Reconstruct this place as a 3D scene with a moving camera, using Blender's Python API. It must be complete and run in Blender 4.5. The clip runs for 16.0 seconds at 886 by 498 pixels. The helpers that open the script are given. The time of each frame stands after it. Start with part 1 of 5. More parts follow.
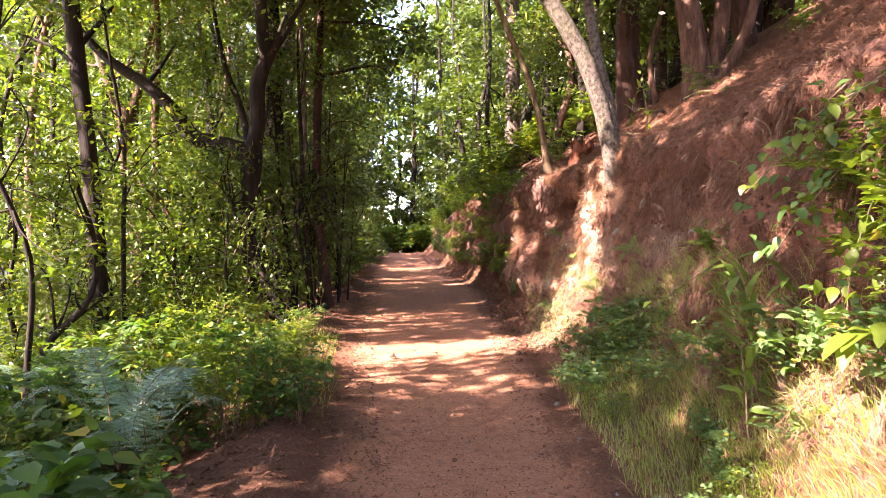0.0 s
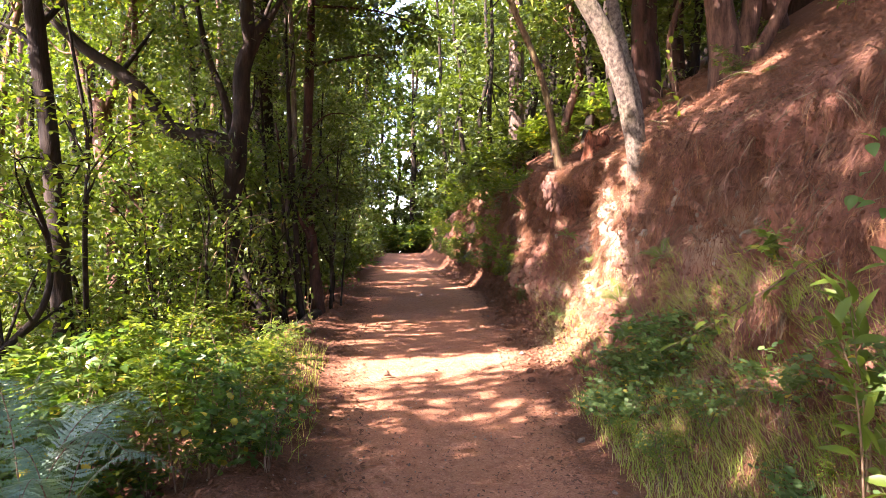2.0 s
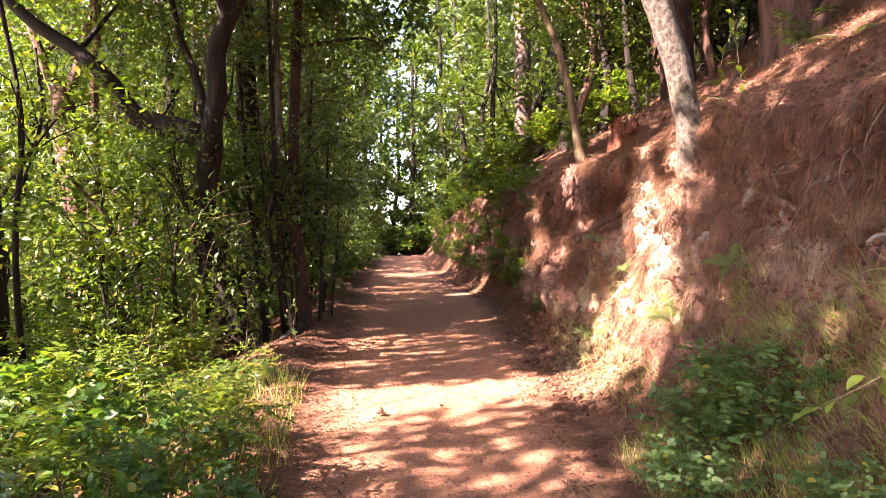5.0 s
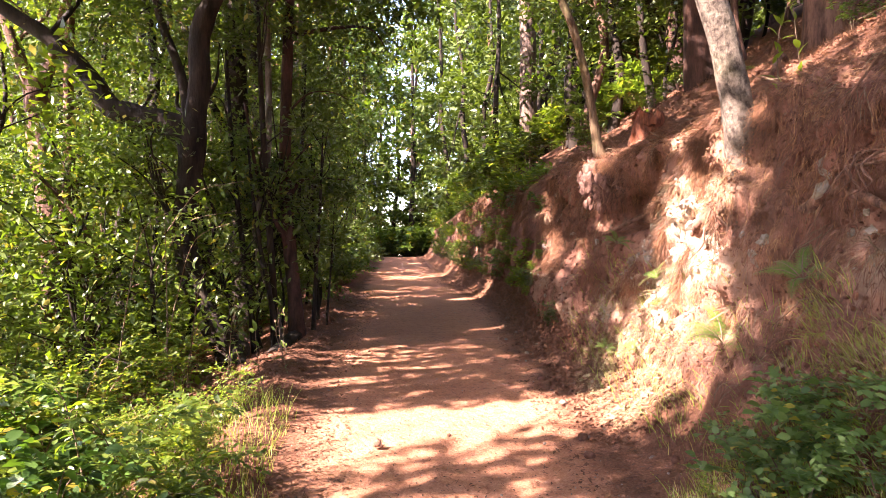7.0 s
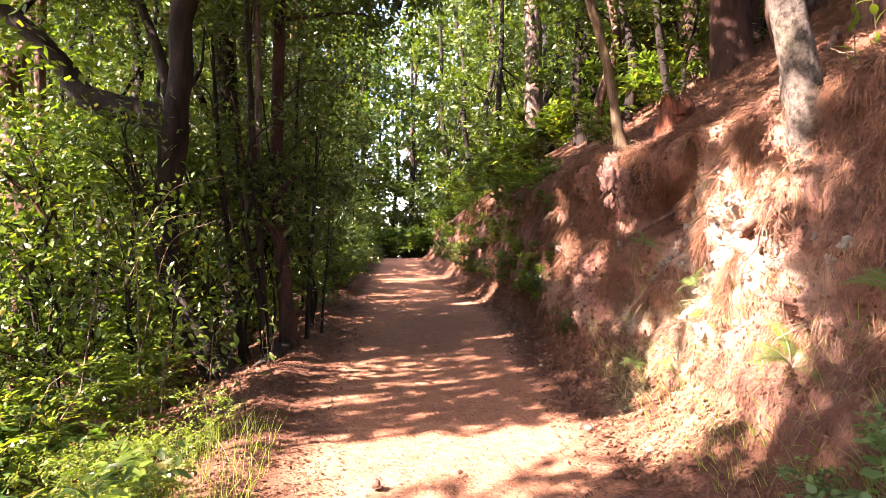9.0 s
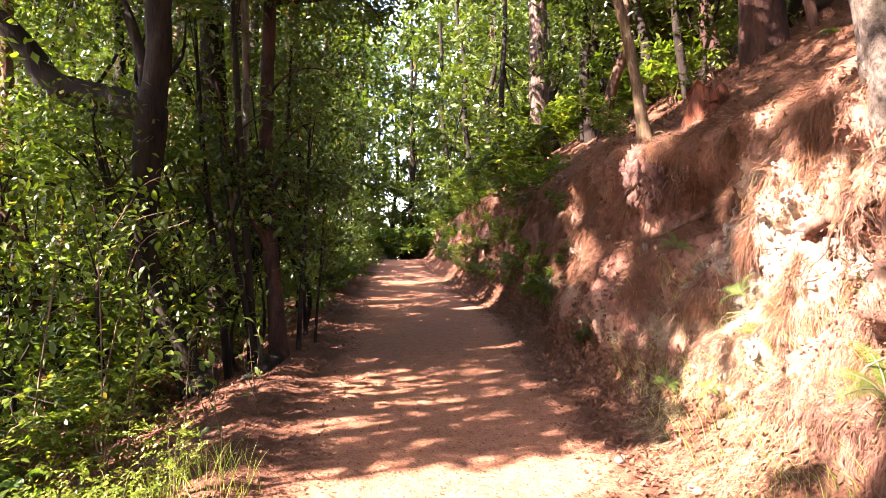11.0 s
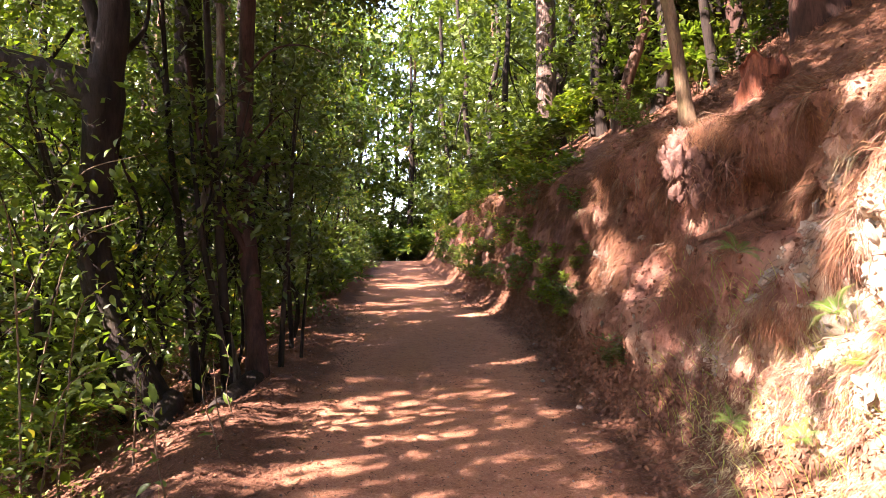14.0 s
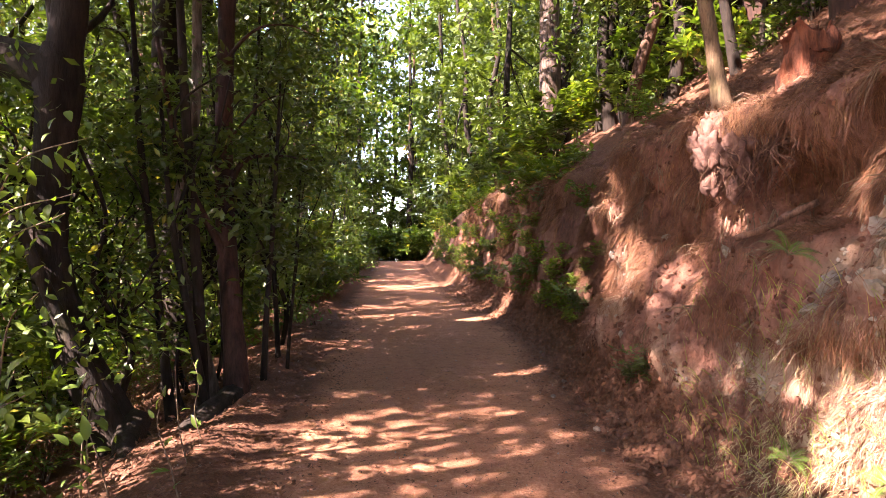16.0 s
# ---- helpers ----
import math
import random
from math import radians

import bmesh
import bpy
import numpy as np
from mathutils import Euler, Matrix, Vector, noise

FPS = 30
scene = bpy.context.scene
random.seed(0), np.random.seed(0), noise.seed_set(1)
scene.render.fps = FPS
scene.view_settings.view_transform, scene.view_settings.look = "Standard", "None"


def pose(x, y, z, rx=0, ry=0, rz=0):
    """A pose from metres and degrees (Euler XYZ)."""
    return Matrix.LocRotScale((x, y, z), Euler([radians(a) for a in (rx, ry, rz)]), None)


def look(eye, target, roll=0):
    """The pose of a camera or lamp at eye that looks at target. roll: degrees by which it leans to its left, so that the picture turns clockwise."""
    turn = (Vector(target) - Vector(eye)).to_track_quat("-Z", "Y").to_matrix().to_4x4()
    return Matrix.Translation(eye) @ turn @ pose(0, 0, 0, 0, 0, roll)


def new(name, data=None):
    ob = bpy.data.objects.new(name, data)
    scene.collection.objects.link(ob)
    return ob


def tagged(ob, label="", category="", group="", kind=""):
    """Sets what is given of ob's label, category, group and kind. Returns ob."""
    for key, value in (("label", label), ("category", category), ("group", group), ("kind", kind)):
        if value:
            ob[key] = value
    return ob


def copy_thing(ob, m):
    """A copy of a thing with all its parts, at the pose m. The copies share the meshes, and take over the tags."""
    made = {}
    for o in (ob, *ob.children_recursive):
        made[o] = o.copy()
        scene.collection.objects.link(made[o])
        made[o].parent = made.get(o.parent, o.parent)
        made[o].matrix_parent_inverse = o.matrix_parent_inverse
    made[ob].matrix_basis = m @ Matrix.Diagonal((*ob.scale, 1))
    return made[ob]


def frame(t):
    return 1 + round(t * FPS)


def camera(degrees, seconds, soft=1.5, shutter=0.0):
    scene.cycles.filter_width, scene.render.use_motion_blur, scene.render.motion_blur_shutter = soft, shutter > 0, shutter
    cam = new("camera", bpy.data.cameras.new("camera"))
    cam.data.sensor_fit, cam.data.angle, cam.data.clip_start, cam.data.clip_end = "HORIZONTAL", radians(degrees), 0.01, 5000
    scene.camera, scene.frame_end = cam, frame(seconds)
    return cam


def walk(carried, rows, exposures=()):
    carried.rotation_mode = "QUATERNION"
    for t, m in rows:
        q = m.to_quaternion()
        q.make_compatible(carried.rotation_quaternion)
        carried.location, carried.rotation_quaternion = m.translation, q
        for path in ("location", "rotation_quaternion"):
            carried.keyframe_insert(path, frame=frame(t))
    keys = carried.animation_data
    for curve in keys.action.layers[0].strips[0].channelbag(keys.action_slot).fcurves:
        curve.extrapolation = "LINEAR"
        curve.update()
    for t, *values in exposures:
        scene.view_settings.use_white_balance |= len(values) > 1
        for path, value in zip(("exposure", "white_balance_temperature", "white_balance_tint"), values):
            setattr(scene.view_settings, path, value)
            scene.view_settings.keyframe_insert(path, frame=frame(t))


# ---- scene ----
cam = camera(70.0, 16.0, soft=0.65)
EYE = 1.55
# seconds, x, y, z above the first eye, yaw, pitch, roll
ROWS = [
    (0.0, 0.000, 0.000, 0.000, 0.000, -0.000, 0.000),
    (0.5, -0.001, 0.230, 0.011, -0.000, -0.012, 0.000),
    (1.0, -0.003, 0.462, 0.021, -0.000, -0.006, -0.000),
    (1.5, -0.010, 0.693, 0.030, -0.012, -0.006, -0.010),
    (2.0, -0.014, 0.920, 0.041, -0.006, -0.012, -0.020),
    (2.5, -0.016, 1.144, 0.050, -0.012, -0.012, -0.020),
    (3.0, -0.020, 1.365, 0.058, -0.006, 0.006, -0.030),
    (3.5, -0.030, 1.582, 0.066, -0.023, 0.023, -0.050),
    (4.0, -0.044, 1.795, 0.075, -0.035, 0.047, -0.030),
    (6.5, -0.118, 2.798, 0.120, -0.053, 0.129, 0.030),
    (7.0, -0.132, 2.982, 0.128, -0.064, 0.152, 0.030),
    (7.5, -0.149, 3.165, 0.134, -0.082, 0.176, 0.040),
    (8.0, -0.167, 3.348, 0.140, -0.100, 0.193, 0.040),
    (8.5, -0.185, 3.528, 0.147, -0.117, 0.199, 0.030),
    (9.0, -0.202, 3.706, 0.151, -0.135, 0.222, 0.030),
    (11.5, -0.263, 4.564, 0.186, -0.193, 0.299, 0.060),
    (12.0, -0.272, 4.731, 0.196, -0.199, 0.316, 0.060),
    (12.5, -0.281, 4.898, 0.201, -0.228, 0.328, 0.070),
    (13.0, -0.284, 5.065, 0.205, -0.228, 0.334, 0.070),
    (13.5, -0.291, 5.233, 0.203, -0.240, 0.351, 0.050),
    (14.0, -0.295, 5.401, 0.203, -0.246, 0.357, 0.050),
    (14.5, -0.293, 5.570, 0.204, -0.258, 0.345, 0.050),
    (15.0, -0.289, 5.735, 0.206, -0.246, 0.340, 0.060),
    (15.5, -0.290, 5.895, 0.211, -0.258, 0.340, 0.070),
    (16.0, -0.289, 6.054, 0.218, -0.269, 0.334, 0.100),
]
walk(cam, [(t, pose(x, y, EYE + z, 90 + pitch, roll, yaw)) for t, x, y, z, yaw, pitch, roll in ROWS],
     exposures=[(0.0, 3.56, 6700, 34), (16.0, 3.56, 6700, 34)])

# ---- world, sun, exposure ----
SUN_EL, SUN_AZ = radians(40), radians(59)          # the light travels towards +x and some +y
RAY = Vector((math.sin(SUN_AZ) * math.cos(SUN_EL), math.cos(SUN_AZ) * math.cos(SUN_EL), -math.sin(SUN_EL)))
world = bpy.data.worlds.new("sky")
scene.world = world
world.use_nodes = True
wn = world.node_tree
sky = wn.nodes.new("ShaderNodeTexSky")
sky.sky_type, sky.sun_disc, sky.sun_elevation = "NISHITA", False, SUN_EL
sky.sun_rotation = SUN_AZ + math.pi
wn.nodes["Background"].inputs["Strength"].default_value = 0.13
wn.links.new(sky.outputs[0], wn.nodes["Background"].inputs["Color"])
sun = new("sun", bpy.data.lights.new("sun", "SUN"))
sun.data.energy, sun.data.angle, sun.data.color = 4.8, radians(0.53), (1.0, 0.93, 0.80)
sun.matrix_world = look((0, 0, 0), RAY)


# ---- materials ----
def graph(name):
    m = bpy.data.materials.new(name)
    m.use_nodes = True
    return m, m.node_tree, m.node_tree.nodes["Principled BSDF"]


def node(nt, kind, ins=(), attribute_name="", noise_dimensions=""):
    n = nt.nodes.new(kind)
    if attribute_name:
        n.attribute_name = attribute_name
    if noise_dimensions:
        n.noise_dimensions = noise_dimensions
    for k, v in dict(ins).items():
        if hasattr(v, "is_output"):
            nt.links.new(v, n.inputs[k])
        else:
            n.inputs[k].default_value = v
    return n


def noise_tex(nt, scale, detail=5.0, rough=0.6, vec=None):
    n = node(nt, "ShaderNodeTexNoise", {"Scale": scale, "Detail": detail, "Roughness": rough})
    if vec is not None:
        nt.links.new(vec, n.inputs["Vector"])
    return n.outputs["Fac"]


def ramp(nt, fac, stops):
    r = nt.nodes.new("ShaderNodeValToRGB")
    nt.links.new(fac, r.inputs[0])
    el = r.color_ramp.elements
    while len(el) < len(stops):
        el.new(0.5)
    for e, (p, c) in zip(el, stops):
        e.position, e.color = p, (*c, 1) if len(c) == 3 else c
    return r.outputs["Color"]


def mix(nt, fac, a, b, how="MIX"):
    n = nt.nodes.new("ShaderNodeMix")
    n.data_type, n.blend_type = "RGBA", how
    for sock, v in ((n.inputs[0], fac), (n.inputs[6], a), (n.inputs[7], b)):
        if hasattr(v, "is_output"):
            nt.links.new(v, sock)
        else:
            sock.default_value = v if isinstance(v, float) else (*v, 1)
    return n.outputs[2]


def bump(nt, height, strength, dist, bsdf, prev=None):
    b = node(nt, "ShaderNodeBump", {"Height": height, "Strength": strength, "Distance": dist})
    if prev is not None:
        nt.links.new(prev, b.inputs["Normal"])
    nt.links.new(b.outputs[0], bsdf.inputs["Normal"])
    return b.outputs[0]


def coords(nt, scale=(1, 1, 1), kind="Object"):
    tc = nt.nodes.new("ShaderNodeTexCoord")
    mp = node(nt, "ShaderNodeMapping", {"Scale": scale})
    nt.links.new(tc.outputs[kind], mp.inputs["Vector"])
    return mp.outputs[0]


def ground_material():
    m, nt, b = graph("forest_ground")
    v = coords(nt)
    path = node(nt, "ShaderNodeAttribute", attribute_name="path").outputs["Fac"]
    cut = node(nt, "ShaderNodeAttribute", attribute_name="cut").outputs["Fac"]
    chalk = node(nt, "ShaderNodeAttribute", attribute_name="chalk").outputs["Fac"]
    n1, n2, n3 = noise_tex(nt, 0.9, 6, 0.6, v), noise_tex(nt, 9, 6, 0.65, v), noise_tex(nt, 60, 4, 0.7, v)
    packed = mix(nt, n1, (0.265, 0.103, 0.056), (0.43, 0.19, 0.108))
    packed = mix(nt, ramp(nt, n3, [(0.45, (0, 0, 0)), (0.7, (1, 1, 1))]), packed, (0.47, 0.245, 0.145))
    packed = mix(nt, ramp(nt, n2, [(0.52, (0, 0, 0)), (0.75, (0.7, 0.7, 0.7))]), packed, (0.17, 0.062, 0.038))
    litter = mix(nt, ramp(nt, n3, [(0.35, (0, 0, 0)), (0.65, (1, 1, 1))]), (0.06, 0.026, 0.016), (0.20, 0.09, 0.049))
    litter = mix(nt, ramp(nt, n2, [(0.4, (0, 0, 0)), (0.7, (1, 1, 1))]), litter, (0.13, 0.055, 0.032))
    v2 = coords(nt, (7, 7, 1.6))
    n4 = noise_tex(nt, 1.6, 8, 0.65, v2)
    soil = mix(nt, ramp(nt, n4, [(0.3, (0, 0, 0)), (0.7, (1, 1, 1))]), (0.075, 0.033, 0.025), (0.30, 0.135, 0.088))
    soil = mix(nt, ramp(nt, n1, [(0.5, (0, 0, 0)), (0.7, (0.8, 0.8, 0.8))]), soil, (0.24, 0.12, 0.090))
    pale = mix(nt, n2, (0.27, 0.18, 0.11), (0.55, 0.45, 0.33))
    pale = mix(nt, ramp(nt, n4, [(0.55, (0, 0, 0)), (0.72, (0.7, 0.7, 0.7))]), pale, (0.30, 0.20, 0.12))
    col = mix(nt, path, litter, packed)
    col = mix(nt, cut, col, soil)
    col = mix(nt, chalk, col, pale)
    nt.links.new(col, b.inputs["Base Color"])
    b.inputs["Roughness"].default_value = 0.93
    b.inputs["Specular IOR Level"].default_value = 0.2
    p = bump(nt, n4, 0.5, 0.06, b)
    p = bump(nt, n2, 0.9, 0.045, b, p)
    p = bump(nt, noise_tex(nt, 26, 5, 0.7, v), 0.7, 0.02, b, p)
    bump(nt, n3, 0.7, 0.006, b, p)
    return m


def leaf_material(name, dark, light, dry=None, gloss=0.42, through_=0.4):
    m, nt, b = graph(name)
    rnd = nt.nodes.new("ShaderNodeNewGeometry").outputs["Random Per Island"]
    v = coords(nt)
    big = noise_tex(nt, 1.3, 3, 0.5, v)
    col = mix(nt, rnd, dark, light)
    col = mix(nt, ramp(nt, big, [(0.35, (0, 0, 0)), (0.7, (0.6, 0.6, 0.6))]), col, tuple(c * 0.6 for c in dark))
    if dry:
        hit = ramp(nt, node(nt, "ShaderNodeTexWhiteNoise", {"W": rnd}, noise_dimensions="1D").outputs[0], [(0.93, (0, 0, 0)), (0.94, (1, 1, 1))])
        col = mix(nt, hit, col, dry)
    nt.links.new(col, b.inputs["Base Color"])
    b.inputs["Roughness"].default_value = gloss
    b.inputs["Specular IOR Level"].default_value = 0.45
    tr = nt.nodes.new("ShaderNodeBsdfTranslucent")
    nt.links.new(mix(nt, 1.0, col, (1.38, 1.48, 0.42), "MULTIPLY"), tr.inputs["Color"])
    mx = nt.nodes.new("ShaderNodeMixShader")
    mx.inputs[0].default_value = through_
    nt.links.new(b.outputs[0], mx.inputs[1])
    nt.links.new(tr.outputs[0], mx.inputs[2])
    nt.links.new(mx.outputs[0], nt.nodes["Material Output"].inputs["Surface"])
    return m


def bark_material(name, dark, light, moss=0.0, plates=9.0, stretch=0.22):
    m, nt, b = graph(name)
    v = coords(nt, (1, 1, stretch))
    n1, n2 = noise_tex(nt, plates, 6, 0.65, v), noise_tex(nt, plates * 6, 4, 0.65, v)
    n3 = noise_tex(nt, 1.4, 4, 0.6, coords(nt))
    col = mix(nt, ramp(nt, n1, [(0.36, (0, 0, 0)), (0.62, (1, 1, 1))]), dark, light)
    col = mix(nt, ramp(nt, n2, [(0.5, (0, 0, 0)), (0.75, (0.6, 0.6, 0.6))]), col, tuple(0.5 * c for c in dark))
    if moss:
        col = mix(nt, ramp(nt, n3, [(0.62 - 0.25 * moss, (0, 0, 0)), (0.72, (moss, moss, moss))]), col, (0.16, 0.20, 0.05))
    nt.links.new(col, b.inputs["Base Color"])
    b.inputs["Roughness"].default_value = 0.9
    b.inputs["Specular IOR Level"].default_value = 0.25
    p = bump(nt, n1, 0.8, 0.03, b)
    bump(nt, n2, 0.6, 0.008, b, p)
    return m


def plain_material(name, a, c, scale, rough=0.9, depth=0.004):
    m, nt, b = graph(name)
    n = noise_tex(nt, scale, 5, 0.65, coords(nt))
    rnd = nt.nodes.new("ShaderNodeNewGeometry").outputs["Random Per Island"]
    col = mix(nt, ramp(nt, n, [(0.3, (0, 0, 0)), (0.7, (1, 1, 1))]), a, c)
    col = mix(nt, rnd, col, mix(nt, 0.45, col, (0.02, 0.012, 0.008)))
    nt.links.new(col, b.inputs["Base Color"])
    b.inputs["Roughness"].default_value = rough
    b.inputs["Specular IOR Level"].default_value = 0.25
    bump(nt, n, 0.6, depth, b)
    return m


GROUND = ground_material()
LAUREL = leaf_material("laurel_leaf", (0.058, 0.105, 0.014), (0.14, 0.20, 0.03), (0.28, 0.25, 0.05))
DEEP = leaf_material("deep_green_leaf", (0.044, 0.070, 0.011), (0.105, 0.140, 0.022), gloss=0.36, through_=0.35)
LIME = leaf_material("lime_leaf", (0.085, 0.136, 0.013), (0.175, 0.228, 0.026), (0.36, 0.30, 0.05), through_=0.5)
BRAMBLE = leaf_material("bramble_leaf", (0.045, 0.108, 0.022), (0.10, 0.185, 0.036), (0.36, 0.29, 0.04), through_=0.45)
# lighter copy of bramble_leaf, standing in for stronger light at the bank foot
BRAMBLE_LIT = leaf_material("lit_bramble_leaf", (0.08, 0.15, 0.05), (0.17, 0.26, 0.09), (0.42, 0.34, 0.06), gloss=0.5, through_=0.45)
# base colour lightened towards blue-white to carry the sky's gloss on the fronds
FERN = leaf_material("fern_frond", (0.10, 0.185, 0.125), (0.20, 0.31, 0.23), gloss=0.35, through_=0.3)
FERN_LIGHT = leaf_material("young_fern_frond", (0.06, 0.12, 0.018), (0.12, 0.19, 0.03), through_=0.4)
NEEDLE = leaf_material("pine_needle", (0.035, 0.075, 0.022), (0.085, 0.13, 0.045), (0.15, 0.10, 0.04), through_=0.2)
GRASS = leaf_material("grass_blade", (0.16, 0.24, 0.035), (0.36, 0.41, 0.11), (0.45, 0.36, 0.15), through_=0.45)
RUSTY = plain_material("rusty_needles", (0.11, 0.045, 0.022), (0.30, 0.14, 0.068), 18)
STRAW = plain_material("dry_straw", (0.17, 0.078, 0.036), (0.42, 0.24, 0.12), 20)
NEEDLES = plain_material("fallen_needles", (0.10, 0.045, 0.032), (0.28, 0.135, 0.085), 15)
BROWN_LEAF = leaf_material("withered_leaf", (0.10, 0.045, 0.025), (0.26, 0.14, 0.06), (0.12, 0.16, 0.03), 0.7, 0.3)
DEAD_LEAF = plain_material("dead_leaf", (0.09, 0.036, 0.020), (0.27, 0.12, 0.065), 12, 0.75)
# dark bark lowered to near black, with the trunks' shade put into its colour
BARK_SHADED = bark_material("shaded_bark", (0.009, 0.006, 0.004), (0.030, 0.020, 0.014), 0.1)
BARK_RED = bark_material("reddish_bark", (0.040, 0.019, 0.013), (0.16, 0.085, 0.058), 0.15)
BARK_PALE = bark_material("pale_bark", (0.05, 0.036, 0.026), (0.20, 0.16, 0.125), 0.2, 14)
BARK_SPECKLED = bark_material("speckled_grey_bark", (0.04, 0.028, 0.021), (0.16, 0.128, 0.098), 0.12, 26, 0.75)
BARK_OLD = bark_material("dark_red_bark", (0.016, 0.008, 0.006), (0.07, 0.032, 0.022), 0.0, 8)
BARK_MOSS = bark_material("mossy_bark", (0.06, 0.038, 0.022), (0.20, 0.13, 0.075), 0.35, 14)
BARK_PINE = bark_material("pine_bark", (0.032, 0.020, 0.016), (0.18, 0.12, 0.092), 0.0, 12)
TWIG = bark_material("twig_bark", (0.09, 0.055, 0.035), (0.24, 0.17, 0.11), 0.3, 20)
ROTTEN = bark_material("rotten_wood", (0.045, 0.015, 0.009), (0.22, 0.072, 0.036), 0.0, 16)
ROOT = bark_material("root_bark", (0.06, 0.03, 0.021), (0.24, 0.13, 0.085), 0.0, 18)
STONE = plain_material("stone", (0.20, 0.14, 0.11), (0.42, 0.33, 0.27), 14, 0.9, 0.008)
SOIL_CLOD = plain_material("soil_clod", (0.09, 0.036, 0.026), (0.27, 0.12, 0.072), 14, 0.95, 0.012)
CHALK = plain_material("pale_rock", (0.26, 0.22, 0.17), (0.52, 0.46, 0.38), 12, 0.92, 0.012)


# ---- mesh helpers ----
def mesh_from(name, verts, faces, material):
    """Triangles or quads from arrays, all faces of one size."""
    me = bpy.data.meshes.new(name)
    verts, faces = np.asarray(verts, np.float32), np.asarray(faces, np.int32)
    me.vertices.add(len(verts))
    me.vertices.foreach_set("co", verts.ravel())
    n, k = faces.shape
    me.loops.add(n * k)
    me.loops.foreach_set("vertex_index", faces.ravel())
    me.polygons.add(n)
    me.polygons.foreach_set("loop_start", np.arange(0, n * k, k, dtype=np.int32))
    me.polygons.foreach_set("loop_total", np.full(n, k, np.int32))
    me.update(calc_edges=True)
    me.materials.append(material)
    return me


def smooth(me):
    me.polygons.foreach_set("use_smooth", np.ones(len(me.polygons), bool))
    return me


def part(name, me, parent, label=""):
    ob = new(name, me)
    ob.parent = parent
    if label:
        tagged(ob, label)
    return ob


def thing(name, x, y, z, label, category, group="", kind=""):
    ob = new(name)
    ob.location = (x, y, z)
    return tagged(ob, label, category, group, kind)


def spline(pts, steps=6):
    """Catmull-Rom through points given as rows of any width."""
    p = np.array(pts, float)
    p = np.vstack([2 * p[0] - p[1], p, 2 * p[-1] - p[-2]])
    out = []
    for i in range(1, len(p) - 2):
        a, b, c, d = p[i - 1:i + 3]
        for t in np.linspace(0, 1, steps, endpoint=False):
            out.append(0.5 * (2 * b + (c - a) * t + (2 * a - 5 * b + 4 * c - d) * t * t + (3 * b - a - 3 * c + d) * t ** 3))
    out.append(p[-2])
    return np.array(out)


def tube(name, pts, material, sides=10, steps=6, rough=0.08, flare=0.0):
    """A tapered limb through rows of x, y, z, radius, with uneven bark."""
    q = spline(pts, steps)
    c, r = q[:, :3], np.maximum(q[:, 3], 0.002)
    n = len(c)
    tan = np.gradient(c, axis=0)
    tan /= np.linalg.norm(tan, axis=1)[:, None] + 1e-9
    ref = np.array([0.31, 0.95, 0.05]) if abs(tan[0][2]) > 0.7 else np.array([0.1, 0.1, 1.0])
    verts = []
    for i in range(n):
        u = np.cross(tan[i], ref)
        u /= np.linalg.norm(u)
        w = np.cross(tan[i], u)
        for k in range(sides):
            a = 2 * math.pi * k / sides
            d = u * math.cos(a) + w * math.sin(a)
            e = c[i] + d * r[i]
            f = 1 + rough * (noise.noise(Vector(e) * 5) + 0.7 * noise.noise(Vector((e[0] * 16, e[1] * 16, e[2] * 4))))
            if flare and i < steps:
                f += flare * (1 - i / steps) ** 2 * (0.6 + 0.5 * math.sin(a * 3 + c[0][0]))
            verts.append(c[i] + d * r[i] * f)
    faces = [(i * sides + k, i * sides + (k + 1) % sides, (i + 1) * sides + (k + 1) % sides, (i + 1) * sides + k) for i in range(n - 1) for k in range(sides)]
    return smooth(mesh_from(name, verts, faces, material))


# ---- canopy gaps: leaves left out so sunlight comes through in chosen places ----
# on the plane of the path: x, y of both ends of a bright strip, and its half width
GAPS = [(-1.8, 7.7, 1.0, 8.6, 0.53), (1.3, 8.3, 2.3, 8.3, 0.5), (2.2, 8.0, 3.5, 9.0, 0.62), (1.9, 9.2, 2.5, 9.7, 0.32), (1.0, 8.5, 2.3, 8.5, 0.42), (2.0, 8.5, 3.9, 9.7, 0.45), (1.6, 2.5, 2.7, 3.5, 0.52),
        (0.1, 6.25, 1.0, 6.5, 0.15), (0.3, 17.3, 1.3, 18.0, 0.3), (2.5, 12.8, 2.8, 11.7, 0.34), (3.1, 13.2, 3.3, 14.6, 0.28), (2.2, 14.2, 2.6, 15.2, 0.22), (3.9, 11.8, 4.6, 12.1, 0.35), (4.6, 10.4, 5.2, 9.4, 0.3), (5.5, 9.9, 6.6, 9.2, 0.3), (2.0, 10.9, 2.3, 10.5, 0.14), (0.2, 12.9, 0.9, 13.3, 0.14),
        (-1.9, 5.75, -0.7, 6.6, 0.45), (-4.8, 6.8, -1.0, 7.6, 0.5), (4.0, 8.8, 5.6, 9.9, 0.2), (1.3, 13.7, 1.5, 13.8, 0.16)]


